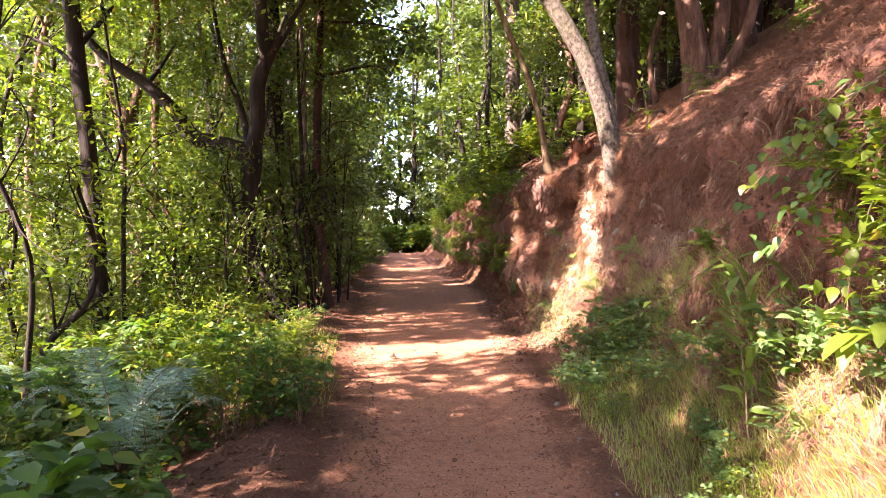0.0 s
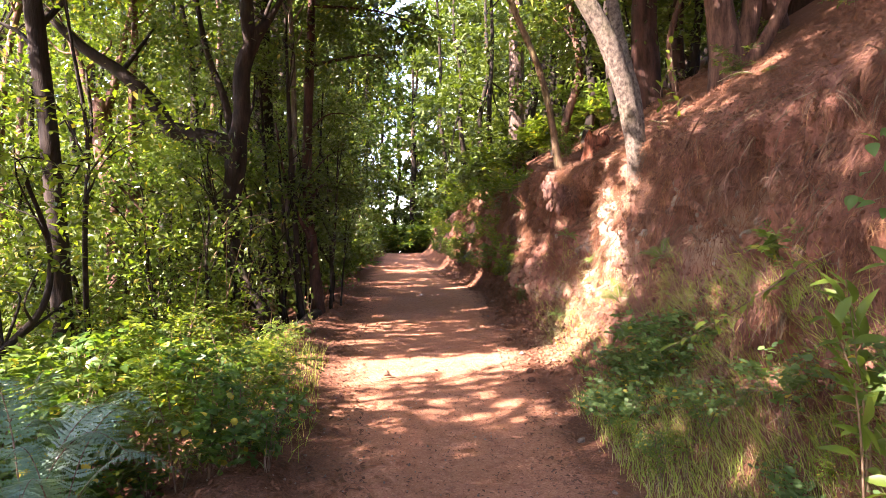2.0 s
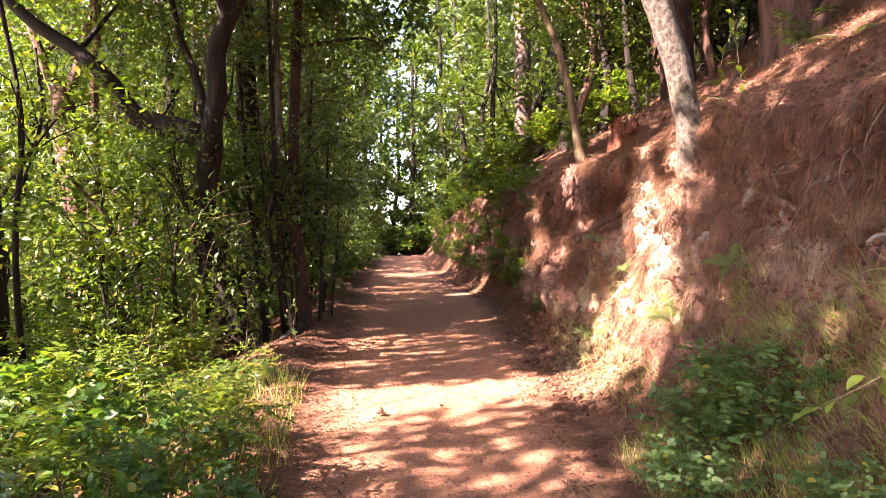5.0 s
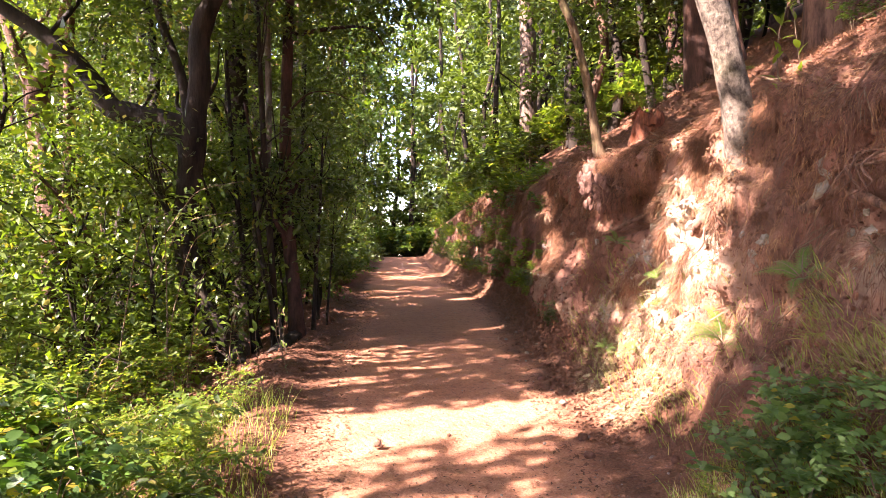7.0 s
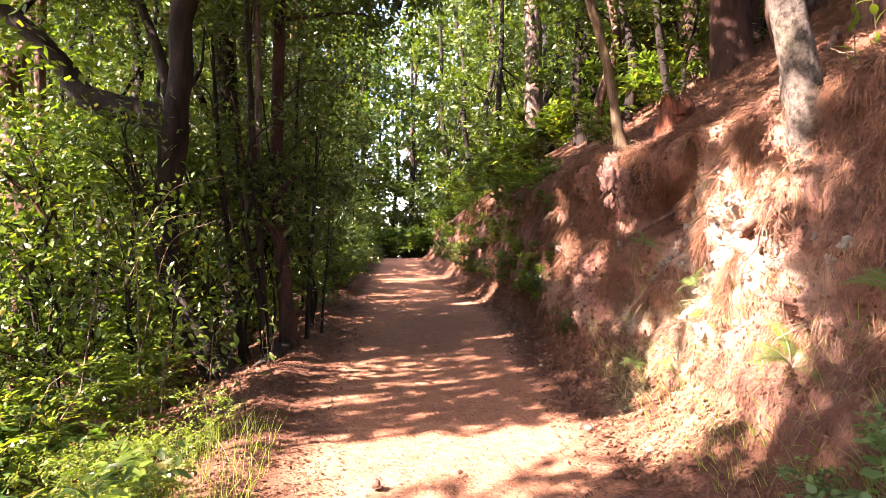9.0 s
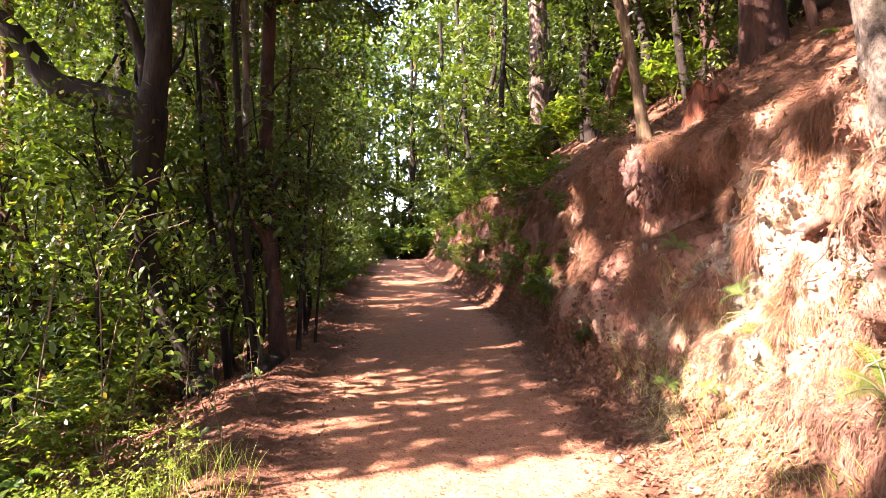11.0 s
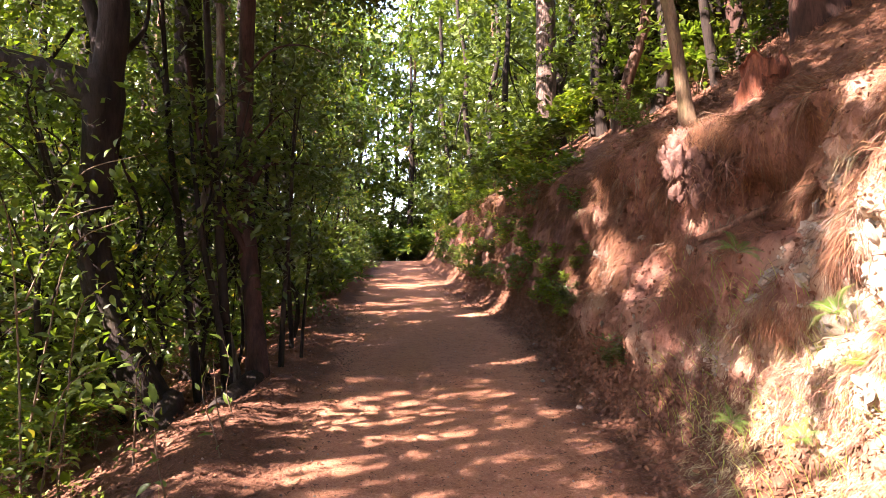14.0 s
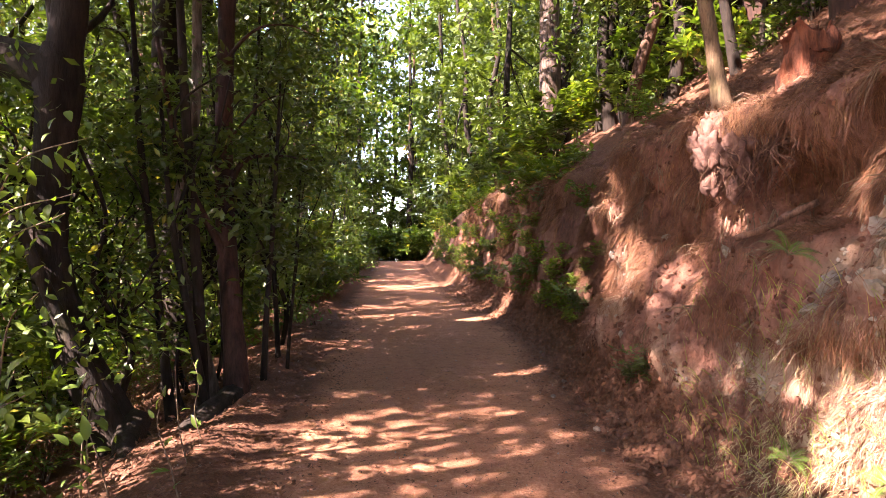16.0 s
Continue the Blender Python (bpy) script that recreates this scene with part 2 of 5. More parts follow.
def sunlit(p, flecks=True):
    """True for points whose shadow would fall into a bright strip or one of the small flecks."""
    k = (p[:, 2] - 0.034 * p[:, 1]) / (-RAY.z + 0.034 * RAY.y)
    gx, gy = p[:, 0] + RAY.x * k, p[:, 1] + RAY.y * k
    hit = np.zeros(len(p), bool)
    for x0, y0, x1, y1, w in GAPS:
        dx, dy = x1 - x0, y1 - y0
        t = np.clip(((gx - x0) * dx + (gy - y0) * dy) / (dx * dx + dy * dy), 0, 1)
        hit |= np.hypot(gx - x0 - t * dx, gy - y0 - t * dy) < w * (1 + 0.25 * np.sin(gx * 9 + gy * 5))
    if not flecks:
        return hit
    along, across = gx * 0.857 + gy * 0.515, -gx * 0.515 + gy * 0.857
    fleck = np.sin(across * 7.3 + 1.3 * np.sin(along * 1.1)) + np.sin(across * 12.1 + along * 0.9 + 2) + np.sin(along * 2.3 + across * 1.7)
    level = np.where((gy < 7.6) | (gy > 14), 2.35, np.where(gx > 1.4, 2.2, np.where(gy > 9.6, 2.5, 1.95)))
    level = np.where((gx > 3.4) & (gx < 7.0) & (gy > 8.6) & (gy < 14.0), np.where(gy < 10.6, 1.75, 2.2), level)
    level = np.where(((gx < -0.8) & (gy > 8.6)) | ((gx > 0.9) & (gx < 1.6) & (gy > 13.2)), 2.6, level)
    level = np.where((gx > 1.6) & (gx < 3.7) & (gy > 10.2) & (gy < 16.5), np.where(gy > 11.9, 1.1, 1.7), level)
    hit |= (fleck > level) & (gx > -2.5)
    hit |= (gx < np.where(gy < 8.6, -1.6, -2.8)) & (gy > 6.5) & ((gy < 13) | (gx < -6)) & (p[:, 2] > 3.5) & (np.sin(gx * 2.1 + 1) + np.sin(gy * 1.7 + gx) > 0.45)
    # openings in the high canopy alone, which light the foliage below
    hit |= (p[:, 2] > 5.0) & (gx > -5) & (gx < -1.0) & (gy > 10.5) & (gy < 20) & (np.sin(gx * 2.6 + 0.5) + np.sin(gy * 2.2 + gx * 0.7) > 0.7)
    return hit


def frames_for(n, rng, up=0.55):
    """n random leaf frames: along, side and normal, the normals leaning upwards."""
    nrm = rng.normal(size=(n, 3))
    nrm[:, 2] += up * 2.2
    nrm /= np.linalg.norm(nrm, axis=1)[:, None]
    al = rng.normal(size=(n, 3))
    al[:, 2] -= 0.35
    al -= nrm * (al * nrm).sum(1)[:, None]
    al /= np.linalg.norm(al, axis=1)[:, None] + 1e-9
    return al, np.cross(nrm, al), nrm


def leaf_arrays(pos, size, rng, slim=0.42, up=0.55, fold=0.18, fine=False, frame_=None, round_=False):
    """Leaves at pos: folded along the rib; fine ones have a rounded outline and a drooping tip."""
    n = len(pos)
    al, sd, nr = frames_for(n, rng, up) if frame_ is None else frame_
    s = (np.broadcast_to(size, n) * rng.uniform(0.65, 1.25, n))[:, None]
    w = s * slim * 0.5
    if not fine:
        v = np.stack([pos, pos + al * s * 0.45 + sd * w + nr * w * fold, pos + al * s, pos + al * s * 0.45 - sd * w + nr * w * fold], 1).reshape(-1, 3)
        b = np.arange(n)[:, None] * 4
        return v, np.concatenate([b + [0, 1, 2], b + [0, 2, 3]])
    if round_:
        rows = [pos, pos + al * s * 0.22 + sd * w * 0.85 + nr * w * fold, pos + al * s * 0.62 + sd * w * 0.88 + nr * w * fold, pos + al * s - nr * s * 0.14,
                pos + al * s * 0.62 - sd * w * 0.88 + nr * w * fold, pos + al * s * 0.22 - sd * w * 0.85 + nr * w * fold, pos + al * s * 0.5]
        v = np.stack(rows, 1).reshape(-1, 3)
        b = np.arange(n)[:, None] * 7
        return v, np.concatenate([b + [6, a, c] for a, c in ((0, 5), (5, 4), (4, 3), (3, 2), (2, 1), (1, 0))])
    rows = [pos, pos + al * s * 0.4 + sd * w + nr * w * fold, pos + al * s - nr * s * 0.16, pos + al * s * 0.4 - sd * w + nr * w * fold, pos + al * s * 0.55]
    v = np.stack(rows, 1).reshape(-1, 3)
    b = np.arange(n)[:, None] * 5
    return v, np.concatenate([b + [4, a, c] for a, c in ((0, 3), (3, 2), (2, 1), (1, 0))])


def blade(name, length, slim, material):
    """One broad leaf with a rounded outline, folded along its rib and drooping to the tip."""
    t = np.array([0, 0.12, 0.3, 0.5, 0.7, 0.88, 1.0])
    w = np.array([0.06, 0.55, 0.95, 1.0, 0.75, 0.38, 0.03]) * slim * length / 2
    z = 0.05 * length * np.sin(t * 3) - 0.16 * length * t * t
    rib, left, right = (np.stack([t * length, k * w, z + abs(k) * w * 0.3], 1) for k in (0, 1, -1))
    v = np.concatenate([left, rib, right])
    f = [(a + i, a + 7 + i, a + 8 + i, a + 1 + i) for a in (0, 7) for i in range(6)]
    return smooth(mesh_from(name, v, f, material))


def clumped(centres, radius, per, rng, flat=0.5):
    n = len(centres)
    off = rng.normal(size=(n, per, 3)) * np.array([1, 1, flat]) * np.broadcast_to(radius, n)[:, None, None] * 0.55
    return (np.asarray(centres)[:, None, :] + off).reshape(-1, 3)


def foliage(name, pos, size, material, rng, slim=0.42, up=0.55, fine=False, gaps=True):
    if gaps:
        pos = pos[~sunlit(pos)]
    v, f = leaf_arrays(pos, size, rng, slim, up, fine=fine)
    return mesh_from(name, v, f, material)


# ---- the lie of the land ----
def smoothstep(a, b, x):
    t = np.clip((x - a) / (b - a), 0, 1)
    return t * t * (3 - 2 * t)


def rise(y):
    y = np.asarray(y, float)
    return 0.034 * np.minimum(y, 39.5) - 0.03 * np.maximum(y - 39.5, 0)


def soft_interp(y, ys, xs):
    return (np.interp(y - 0.7, ys, xs) + 2 * np.interp(y, ys, xs) + np.interp(y + 0.7, ys, xs)) / 4


def left_edge(y):
    return soft_interp(y, [-10, 2, 3.6, 7.6, 10.5, 15, 20, 28, 39.5, 46, 70], [-0.6, -0.65, -0.75, -1.3, -1.65, -1.9, -2.45, -2.9, -3.7, -4.8, -9.0])


def right_edge(y):
    return soft_interp(y, [-10, 5, 8, 10, 13, 15, 17, 20, 24, 28, 39.5, 46, 70], [1.05, 1.1, 1.1, 1.08, 1.0, 1.05, 0.78, 0.28, -0.15, -0.6, -1.34, -2.2, -5.5])


def jut(y):
    """How far the face of the cutting stands forward (minus) or back."""
    ys = [-10, 4, 6.2, 7.0, 7.6, 8.2, 8.9, 9.4, 10.0, 10.7, 11.6, 12.3, 13.2, 14, 15, 17, 19, 22, 26, 40]
    js = [0.25, 0.25, 0.2, 0.14, 0.03, 0.02, 0.12, 0.06, -0.05, -0.22, -0.36, -0.38, -0.1, -0.02, -0.12, -0.25, 0.0, -0.1, 0.0, 0.0]
    return (np.interp(y - 0.25, ys, js) + 2 * np.interp(y, ys, js) + np.interp(y + 0.25, ys, js)) / 4


def bank_height(y):
    return np.interp(y, [-10, 22, 30, 40, 60], [1.0, 1.0, 0.85, 0.7, 0.5])


RIGHT = np.array([(0, 0), (0.18, 0.05), (0.34, 0.20), (0.5, 0.42), (0.66, 0.80), (0.80, 1.20), (0.92, 1.65), (0.99, 1.95), (0.98, 2.15), (0.97, 2.30),
                  (1.05, 2.42), (1.30, 2.62), (2.0, 3.10), (2.8, 3.65), (5.0, 5.0), (9.0, 7.4), (18.0, 12.0), (40.0, 20.0), (90.0, 30.0)])
LEFT = np.array([(0, 0), (0.12, 0.05), (0.30, 0.08), (0.55, 0.02), (1.0, -0.12), (2.0, -0.5), (4.0, -1.2), (9.0, -3.0), (20.0, -6.5), (40.0, -11.0), (90.0, -16.0)])


def right_ground(x, y):
    """Height right of the path at x, y, from the top of the cutting outwards."""
    d = x - right_edge(y) - jut(y)
    return float(rise(y) + np.interp(d, RIGHT[9:, 0], RIGHT[9:, 1]) * bank_height(y))


def left_ground(x, y):
    d = left_edge(y) - x
    return float(rise(y) + np.interp(d, LEFT[:, 0], LEFT[:, 1]))


def ground_at(x, y):
    if x < left_edge(y):
        return left_ground(x, y)
    d = x - right_edge(y)
    if d < 0:
        return float(rise(y))
    return float(rise(y) + np.interp(d - jut(y) * min(1, max(0, d / 0.6)), RIGHT[:, 0] + np.arange(len(RIGHT)) * 1e-4 + np.where(np.arange(len(RIGHT)) == 8, 0.015, 0) + np.where(np.arange(len(RIGHT)) == 9, 0.03, 0), RIGHT[:, 1]) * bank_height(y))


def build_ground():
    ys = np.concatenate([np.linspace(-400, -30, 6), np.linspace(-20, 0, 14), np.arange(0.5, 17, 0.055), np.arange(17, 30, 0.09), np.arange(30, 60, 0.6), np.linspace(61, 120, 12), np.linspace(160, 900, 6)])
    def resample(tab, marks):
        s = np.concatenate([[0], np.cumsum(np.hypot(*np.diff(tab, axis=0).T))])
        at = np.concatenate([np.linspace(a, b, n, endpoint=False) for a, b, n in marks] + [[s[-1]]])
        return np.array([np.interp(at, s, tab[:, 0]), np.interp(at, s, tab[:, 1]), at]).T
    total = lambda tab: np.cumsum(np.hypot(*np.diff(tab, axis=0).T))[-1]
    r = resample(RIGHT, [(0, 3.0, 75), (3.0, 6.0, 36), (6, 14, 24), (14, total(RIGHT), 18)])
    l = resample(LEFT, [(0, 1.5, 26), (1.5, 5, 24), (5, 12, 14), (12, total(LEFT), 16)])[::-1]
    nl, nr, nm = len(l), len(r), 34
    verts, path, cut, chalk = [], [], [], []
    for y in ys:
        zl, xl, xr, j, h = float(rise(y)), float(left_edge(y)), float(right_edge(y)), float(jut(y)), float(bank_height(y))
        for dx, dz, s in l[:-1]:
            x, z = xl - dx, zl + dz
            k = min(1, s / 0.6)
            z += k * (0.10 * noise.noise((x * 0.8, y * 0.8, 1)) + 0.012 * noise.noise((x * 4, y * 4, 2)))
            verts.append((x, y, z)); path.append(0); cut.append(0); chalk.append(0)
        for t in np.linspace(0, 1, nm):
            x = xl + (xr - xl) * t
            z = zl + 0.018 * noise.noise((x * 1.1, y * 0.7, 3)) + 0.010 * noise.noise((x * 5, y * 5, 4)) - 0.035 * math.sin(math.pi * t)
            edge = min(t, 1 - t) * (xr - xl) + 0.22 * noise.noise((x * 2.2, y * 2.2, 8))
            verts.append((x, y, z)); path.append(float(smoothstep(0.02, 0.42, edge))); cut.append(0); chalk.append(0)
        for dx, dz, s in r[1:]:
            k = min(1, dx / 0.6)
            x, z = xr + dx + j * k, zl + dz * h
            face = float(smoothstep(0.3, 0.8, dz) * (1 - smoothstep(2.5, 2.9, dz)))
            big = noise.noise((1.3, y * 1.1, z * 0.8)) * 0.12 + noise.noise((4.3, y * 2.1, z * 2.0)) * 0.22
            fine = (0.5 - abs(noise.noise((x * 2, y * 5.5, z * 1.7)))) * 0.17 + noise.noise((x * 5, y * 10, z * 6)) * 0.11 + noise.noise((x * 12, y * 20, z * 14)) * 0.06
            x -= face * (big + fine) * (1 - 0.6 * float(smoothstep(13.0, 16.0, y)))
            # an undercut hollow below the lip, and the lip that overhangs it
            x += 0.5 * math.exp(-((y - 10.2) / 0.42) ** 2 - ((dz - 1.80) / 0.26) ** 2) + 0.25 * math.exp(-((y - 5.9) / 0.5) ** 2 - ((dz - 1.5) / 0.25) ** 2)
            x -= 0.16 * math.exp(-((y - 10.7) / 0.55) ** 2 - ((dz - 2.32) / 0.16) ** 2) + 0.12 * math.exp(-((y - 7.6) / 0.3) ** 2 - ((dz - 2.12) / 0.14) ** 2)
            z += face * 0.06 * noise.noise((x * 3, y * 3, z * 3)) + (1 - face) * k * (0.10 * noise.noise((x * 0.9, y * 0.9, 5)) + 0.03 * noise.noise((x * 4, y * 4, 6)) + 0.035 * noise.noise((x * 9, y * 9, 7)))
            verts.append((x, y, z)); path.append(0.3 * max(0, 1 - s / 0.3))
            cut.append(face)
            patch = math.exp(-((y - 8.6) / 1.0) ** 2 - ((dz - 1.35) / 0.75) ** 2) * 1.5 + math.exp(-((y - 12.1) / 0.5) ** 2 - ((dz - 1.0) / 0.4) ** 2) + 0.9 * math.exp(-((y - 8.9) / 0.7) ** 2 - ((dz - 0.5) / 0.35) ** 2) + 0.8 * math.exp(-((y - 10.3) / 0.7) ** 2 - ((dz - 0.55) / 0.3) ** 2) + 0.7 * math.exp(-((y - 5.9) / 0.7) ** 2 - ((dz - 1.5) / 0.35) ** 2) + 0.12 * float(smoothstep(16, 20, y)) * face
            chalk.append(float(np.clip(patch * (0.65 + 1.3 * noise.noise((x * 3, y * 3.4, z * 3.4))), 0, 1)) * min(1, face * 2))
    w = len(l) - 1 + nm + len(r) - 1
    n = len(ys)
    i = np.arange((n - 1) * w).reshape(n - 1, w)[:, :-1].ravel()
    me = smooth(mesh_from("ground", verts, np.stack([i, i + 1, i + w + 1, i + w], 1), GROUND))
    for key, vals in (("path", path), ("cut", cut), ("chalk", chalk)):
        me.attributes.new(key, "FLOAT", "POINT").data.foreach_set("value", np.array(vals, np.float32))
    return tagged(new("ground", me), "reddish packed dirt path with leaf litter and an eroded earth bank", "ground", kind="structure")


build_ground()


# ---- trees ----
def crown_points(spec, rng):
    """Clump centres inside ellipsoids given as x, y, z, rx, ry, rz, count."""
    out = []
    for x, y, z, rx, ry, rz, count in spec:
        d = rng.normal(size=(count, 3))
        d /= np.linalg.norm(d, axis=1)[:, None]
        d *= rng.uniform(0.25, 1, count)[:, None] ** 0.6
        out.append(np.array([x, y, z]) + d * np.array([rx, ry, rz]))
    return np.concatenate(out)


def tree(trunk_rows, limbs, crowns, label, bark=BARK_SHADED, leaf=LAUREL, size=0.10, per=100, clump=0.55, twigs=7, group="trees of the wood", seed=0, slim=0.42, flat=0.5, flare=0.35, name="tree", sides=12, high=6.5):
    """A tree: tapered trunk, limbs given as rows, twigs that run to the crown's clumps, and a leafy crown."""
    rng = np.random.default_rng(seed + 100)
    base = trunk_rows[0]
    root = thing(name, base[0], base[1], base[2], label, "tree", group)
    shift = np.array([base[0], base[1], base[2], 0])
    tr = np.array(trunk_rows, float) - shift
    part("trunk", tube("trunk", tr, bark, sides, 6, 0.10, flare), root)
    tips = [tr]
    for rows in limbs:
        part("limb", tube("limb", np.array(rows, float) - shift, bark, 9, 6, 0.08), root)
        tips.append(np.array(rows, float) - shift)
    if not crowns:
        return root
    cents = crown_points(crowns, rng)
    start = np.concatenate([spline(t, 5)[len(t) * 2:] for t in tips])
    for c in cents[rng.permutation(len(cents))[:twigs]]:
        c = c - shift[:3]
        a = start[np.argmin(np.linalg.norm(start[:, :3] - c + [0, 0, 0.8], axis=1))]
        r = min(a[3] * 0.5, 0.045)
        mid = (a[:3] + c) / 2 + rng.normal(size=3) * 0.18 + [0, 0, 0.15]
        part("branch", tube("branch", [(*a[:3], r), (*mid, r * 0.6), (*c, 0.006)], bark, 5, 4, 0.1), root)
    pos = clumped(cents, clump * rng.uniform(0.6, 1.3, len(cents)), per, rng, flat)
    pos = pos[~sunlit(pos)]
    v, f = leaf_arrays(pos, np.where(pos[:, 2] > high, max(size, 0.21), size), rng, slim)
    me = mesh_from("crown", v, f, leaf)
    co = np.empty(len(me.vertices) * 3, np.float32)
    me.vertices.foreach_get("co", co)
    me.vertices.foreach_set("co", (co.reshape(-1, 3) - shift[:3]).ravel())
    part("crown", me, root)
    return root


def straight(x, y, z, r, lean=(0, 0), h=9.0, bend=0.15, seed=0):
    rng = random.Random(seed)
    rows = []
    for k in range(6):
        t = k / 5
        rows.append((x + lean[0] * t + rng.uniform(-bend, bend) * (0 < k), y + lean[1] * t + rng.uniform(-bend, bend) * (0 < k), z - 0.15 + h * t, r * (1.12 - 0.75 * t)))
    return rows


# the forked tree beside the path
tree([(-2.72, 11.1, 0.1, 0.20), (-2.90, 11.1, 0.45, 0.18), (-3.23, 11.15, 1.0, 0.165), (-3.45, 11.2, 1.65, 0.155), (-3.47, 11.2, 2.1, 0.15), (-3.40, 11.2, 2.75, 0.155), (-3.38, 11.2, 3.2, 0.19), (-3.36, 11.2, 3.45, 0.14)],
     [[(-3.36, 11.2, 3.25, 0.15), (-3.28, 11.2, 3.85, 0.14), (-3.28, 11.2, 4.45, 0.135), (-3.08, 11.15, 4.95, 0.12), (-2.8, 11.1, 5.3, 0.06), (-2.4, 11.1, 6.0, 0.03)],
      [(-3.12, 11.15, 4.8, 0.11), (-3.15, 11.0, 5.5, 0.11), (-3.2, 11.0, 6.5, 0.09), (-3.1, 10.9, 8.2, 0.05)],
      [(-3.40, 11.2, 3.22, 0.20), (-3.75, 11.2, 3.34, 0.17), (-4.05, 11.2, 3.42, 0.16), (-4.45, 11.2, 3.56, 0.15), (-4.64, 11.2, 3.84, 0.12), (-4.88, 11.15, 4.14, 0.11), (-5.30, 11.1, 4.5, 0.10), (-5.9, 11.0, 4.92, 0.08), (-6.8, 10.9, 5.9, 0.05)],
      [(-3.48, 11.4, 3.3, 0.07), (-3.7, 11.6, 4.1, 0.065), (-4.05, 11.7, 5.0, 0.05), (-4.3, 11.8, 6.2, 0.03), (-4.5, 11.8, 7.5, 0.02)],
      [(-3.5, 11.3, 1.3, 0.06), (-3.62, 11.35, 2.0, 0.06), (-3.55, 11.3, 2.6, 0.06), (-3.45, 11.25, 3.0, 0.05)]],
     [(-3.2, 10.8, 7.2, 2.6, 2.2, 1.6, 70), (-5.6, 10.4, 6.4, 1.6, 1.6, 1.2, 26), (-4.6, 11.6, 2.9, 1.2, 1.0, 0.9, 20), (-3.3, 12.2, 2.4, 0.9, 0.8, 0.9, 14), (-3.6, 12.3, 5.0, 2.0, 1.0, 0.8, 30), (-5.6, 11.9, 5.0, 1.6, 1.0, 0.8, 20)],
     "dark crooked laurel tree forking into two heavy limbs", leaf=LAUREL, seed=1, twigs=16)
# dark straight trunk on the left slope
tree([(-4.90, 9.15, -0.6, 0.16), (-4.96, 9.15, 0.6, 0.135), (-5.05, 9.17, 2.0, 0.12), (-5.20, 9.17, 3.5, 0.115), (-5.40, 9.17, 5.2, 0.11), (-5.6, 9.2, 8.0, 0.08)], [],
     [(-5.4, 9.0, 8.6, 2.4, 2.2, 1.5, 45), (-6.2, 9.6, 5.2, 1.2, 1.2, 0.8, 10)], "slim straight tree with dark rough bark", seed=2, twigs=8)
# reddish broken trunk
tree([(-6.05, 12.8, -0.9, 0.24), (-6.1, 12.8, 0.6, 0.21), (-6.15, 12.8, 2.0, 0.19), (-6.35, 12.8, 3.3, 0.19), (-6.45, 12.8, 4.4, 0.17)],
     [[(-6.45, 12.8, 4.2, 0.13), (-6.65, 12.7, 4.7, 0.09), (-7.0, 12.7, 5.6, 0.05)], [(-6.38, 12.8, 4.1, 0.11), (-6.15, 12.8, 4.8, 0.08), (-5.9, 12.9, 6.2, 0.04)]],
     [(-6.6, 12.6, 6.4, 2.0, 1.8, 1.3, 30)], "leaning tree with peeling reddish bark and a broken top", bark=BARK_RED, seed=3, leaf=LIME)
# thick dark trunk behind the fork
tree([(-3.55, 14.2, -0.2, 0.27), (-3.65, 14.2, 1.2, 0.22), (-3.72, 14.2, 3.0, 0.21), (-3.8, 14.2, 5.0, 0.19), (-3.9, 14.3, 9.0, 0.13)],
     [[(-3.7, 14.0, 2.6, 0.03), (-3.2, 13.8, 3.1, 0.02), (-2.9, 13.7, 3.2, 0.006)], [(-3.75, 14.2, 3.6, 0.08), (-4.2, 14.1, 4.3, 0.06), (-4.6, 14.0, 5.6, 0.03)]],
     [(-3.6, 14.2, 8.6, 2.6, 2.4, 1.8, 60), (-3.9, 16.8, 4.4, 1.6, 1.4, 2.2, 34), (-4.8, 14.6, 4.6, 1.2, 1.2, 1.0, 12), (-3.4, 15.2, 4.6, 1.3, 1.0, 1.2, 14)], "tall tree with thick dark furrowed bark", seed=4, leaf=DEEP)
# slim trunks at the path's edge
tree([(-2.16, 12.0, 0.2, 0.13), (-2.26, 12.1, 1.0, 0.10), (-2.40, 12.3, 2.0, 0.095), (-2.52, 12.6, 3.0, 0.09), (-2.50, 12.7, 5.0, 0.08), (-2.4, 12.8, 8.0, 0.05)],
     [[(-2.5, 12.5, 3.7, 0.02), (-2.15, 12.4, 4.0, 0.014), (-1.8, 12.3, 4.02, 0.009), (-1.5, 12.2, 3.88, 0.004)], [(-2.5, 12.6, 2.9, 0.015), (-2.1, 12.5, 3.3, 0.01), (-1.8, 12.5, 3.4, 0.004)], [(-2.35, 12.2, 1.7, 0.04), (-2.75, 12.1, 2.6, 0.03), (-2.95, 12.0, 3.8, 0.02)]],
     [(-2.2, 12.8, 7.4, 2.0, 1.9, 1.4, 50), (-2.7, 15.6, 5.0, 1.5, 1.5, 1.9, 24), (-1.9, 16.4, 7.1, 2.1, 1.5, 1.3, 32), (-2.2, 13.4, 2.9, 0.8, 0.8, 1.2, 18), (-1.9, 13.8, 4.8, 0.9, 0.9, 0.8, 12), (-2.9, 13.4, 5.4, 1.4, 1.0, 0.9, 22)], "slender dark-barked tree leaning at the path edge", bark=BARK_OLD, seed=5, leaf=DEEP)
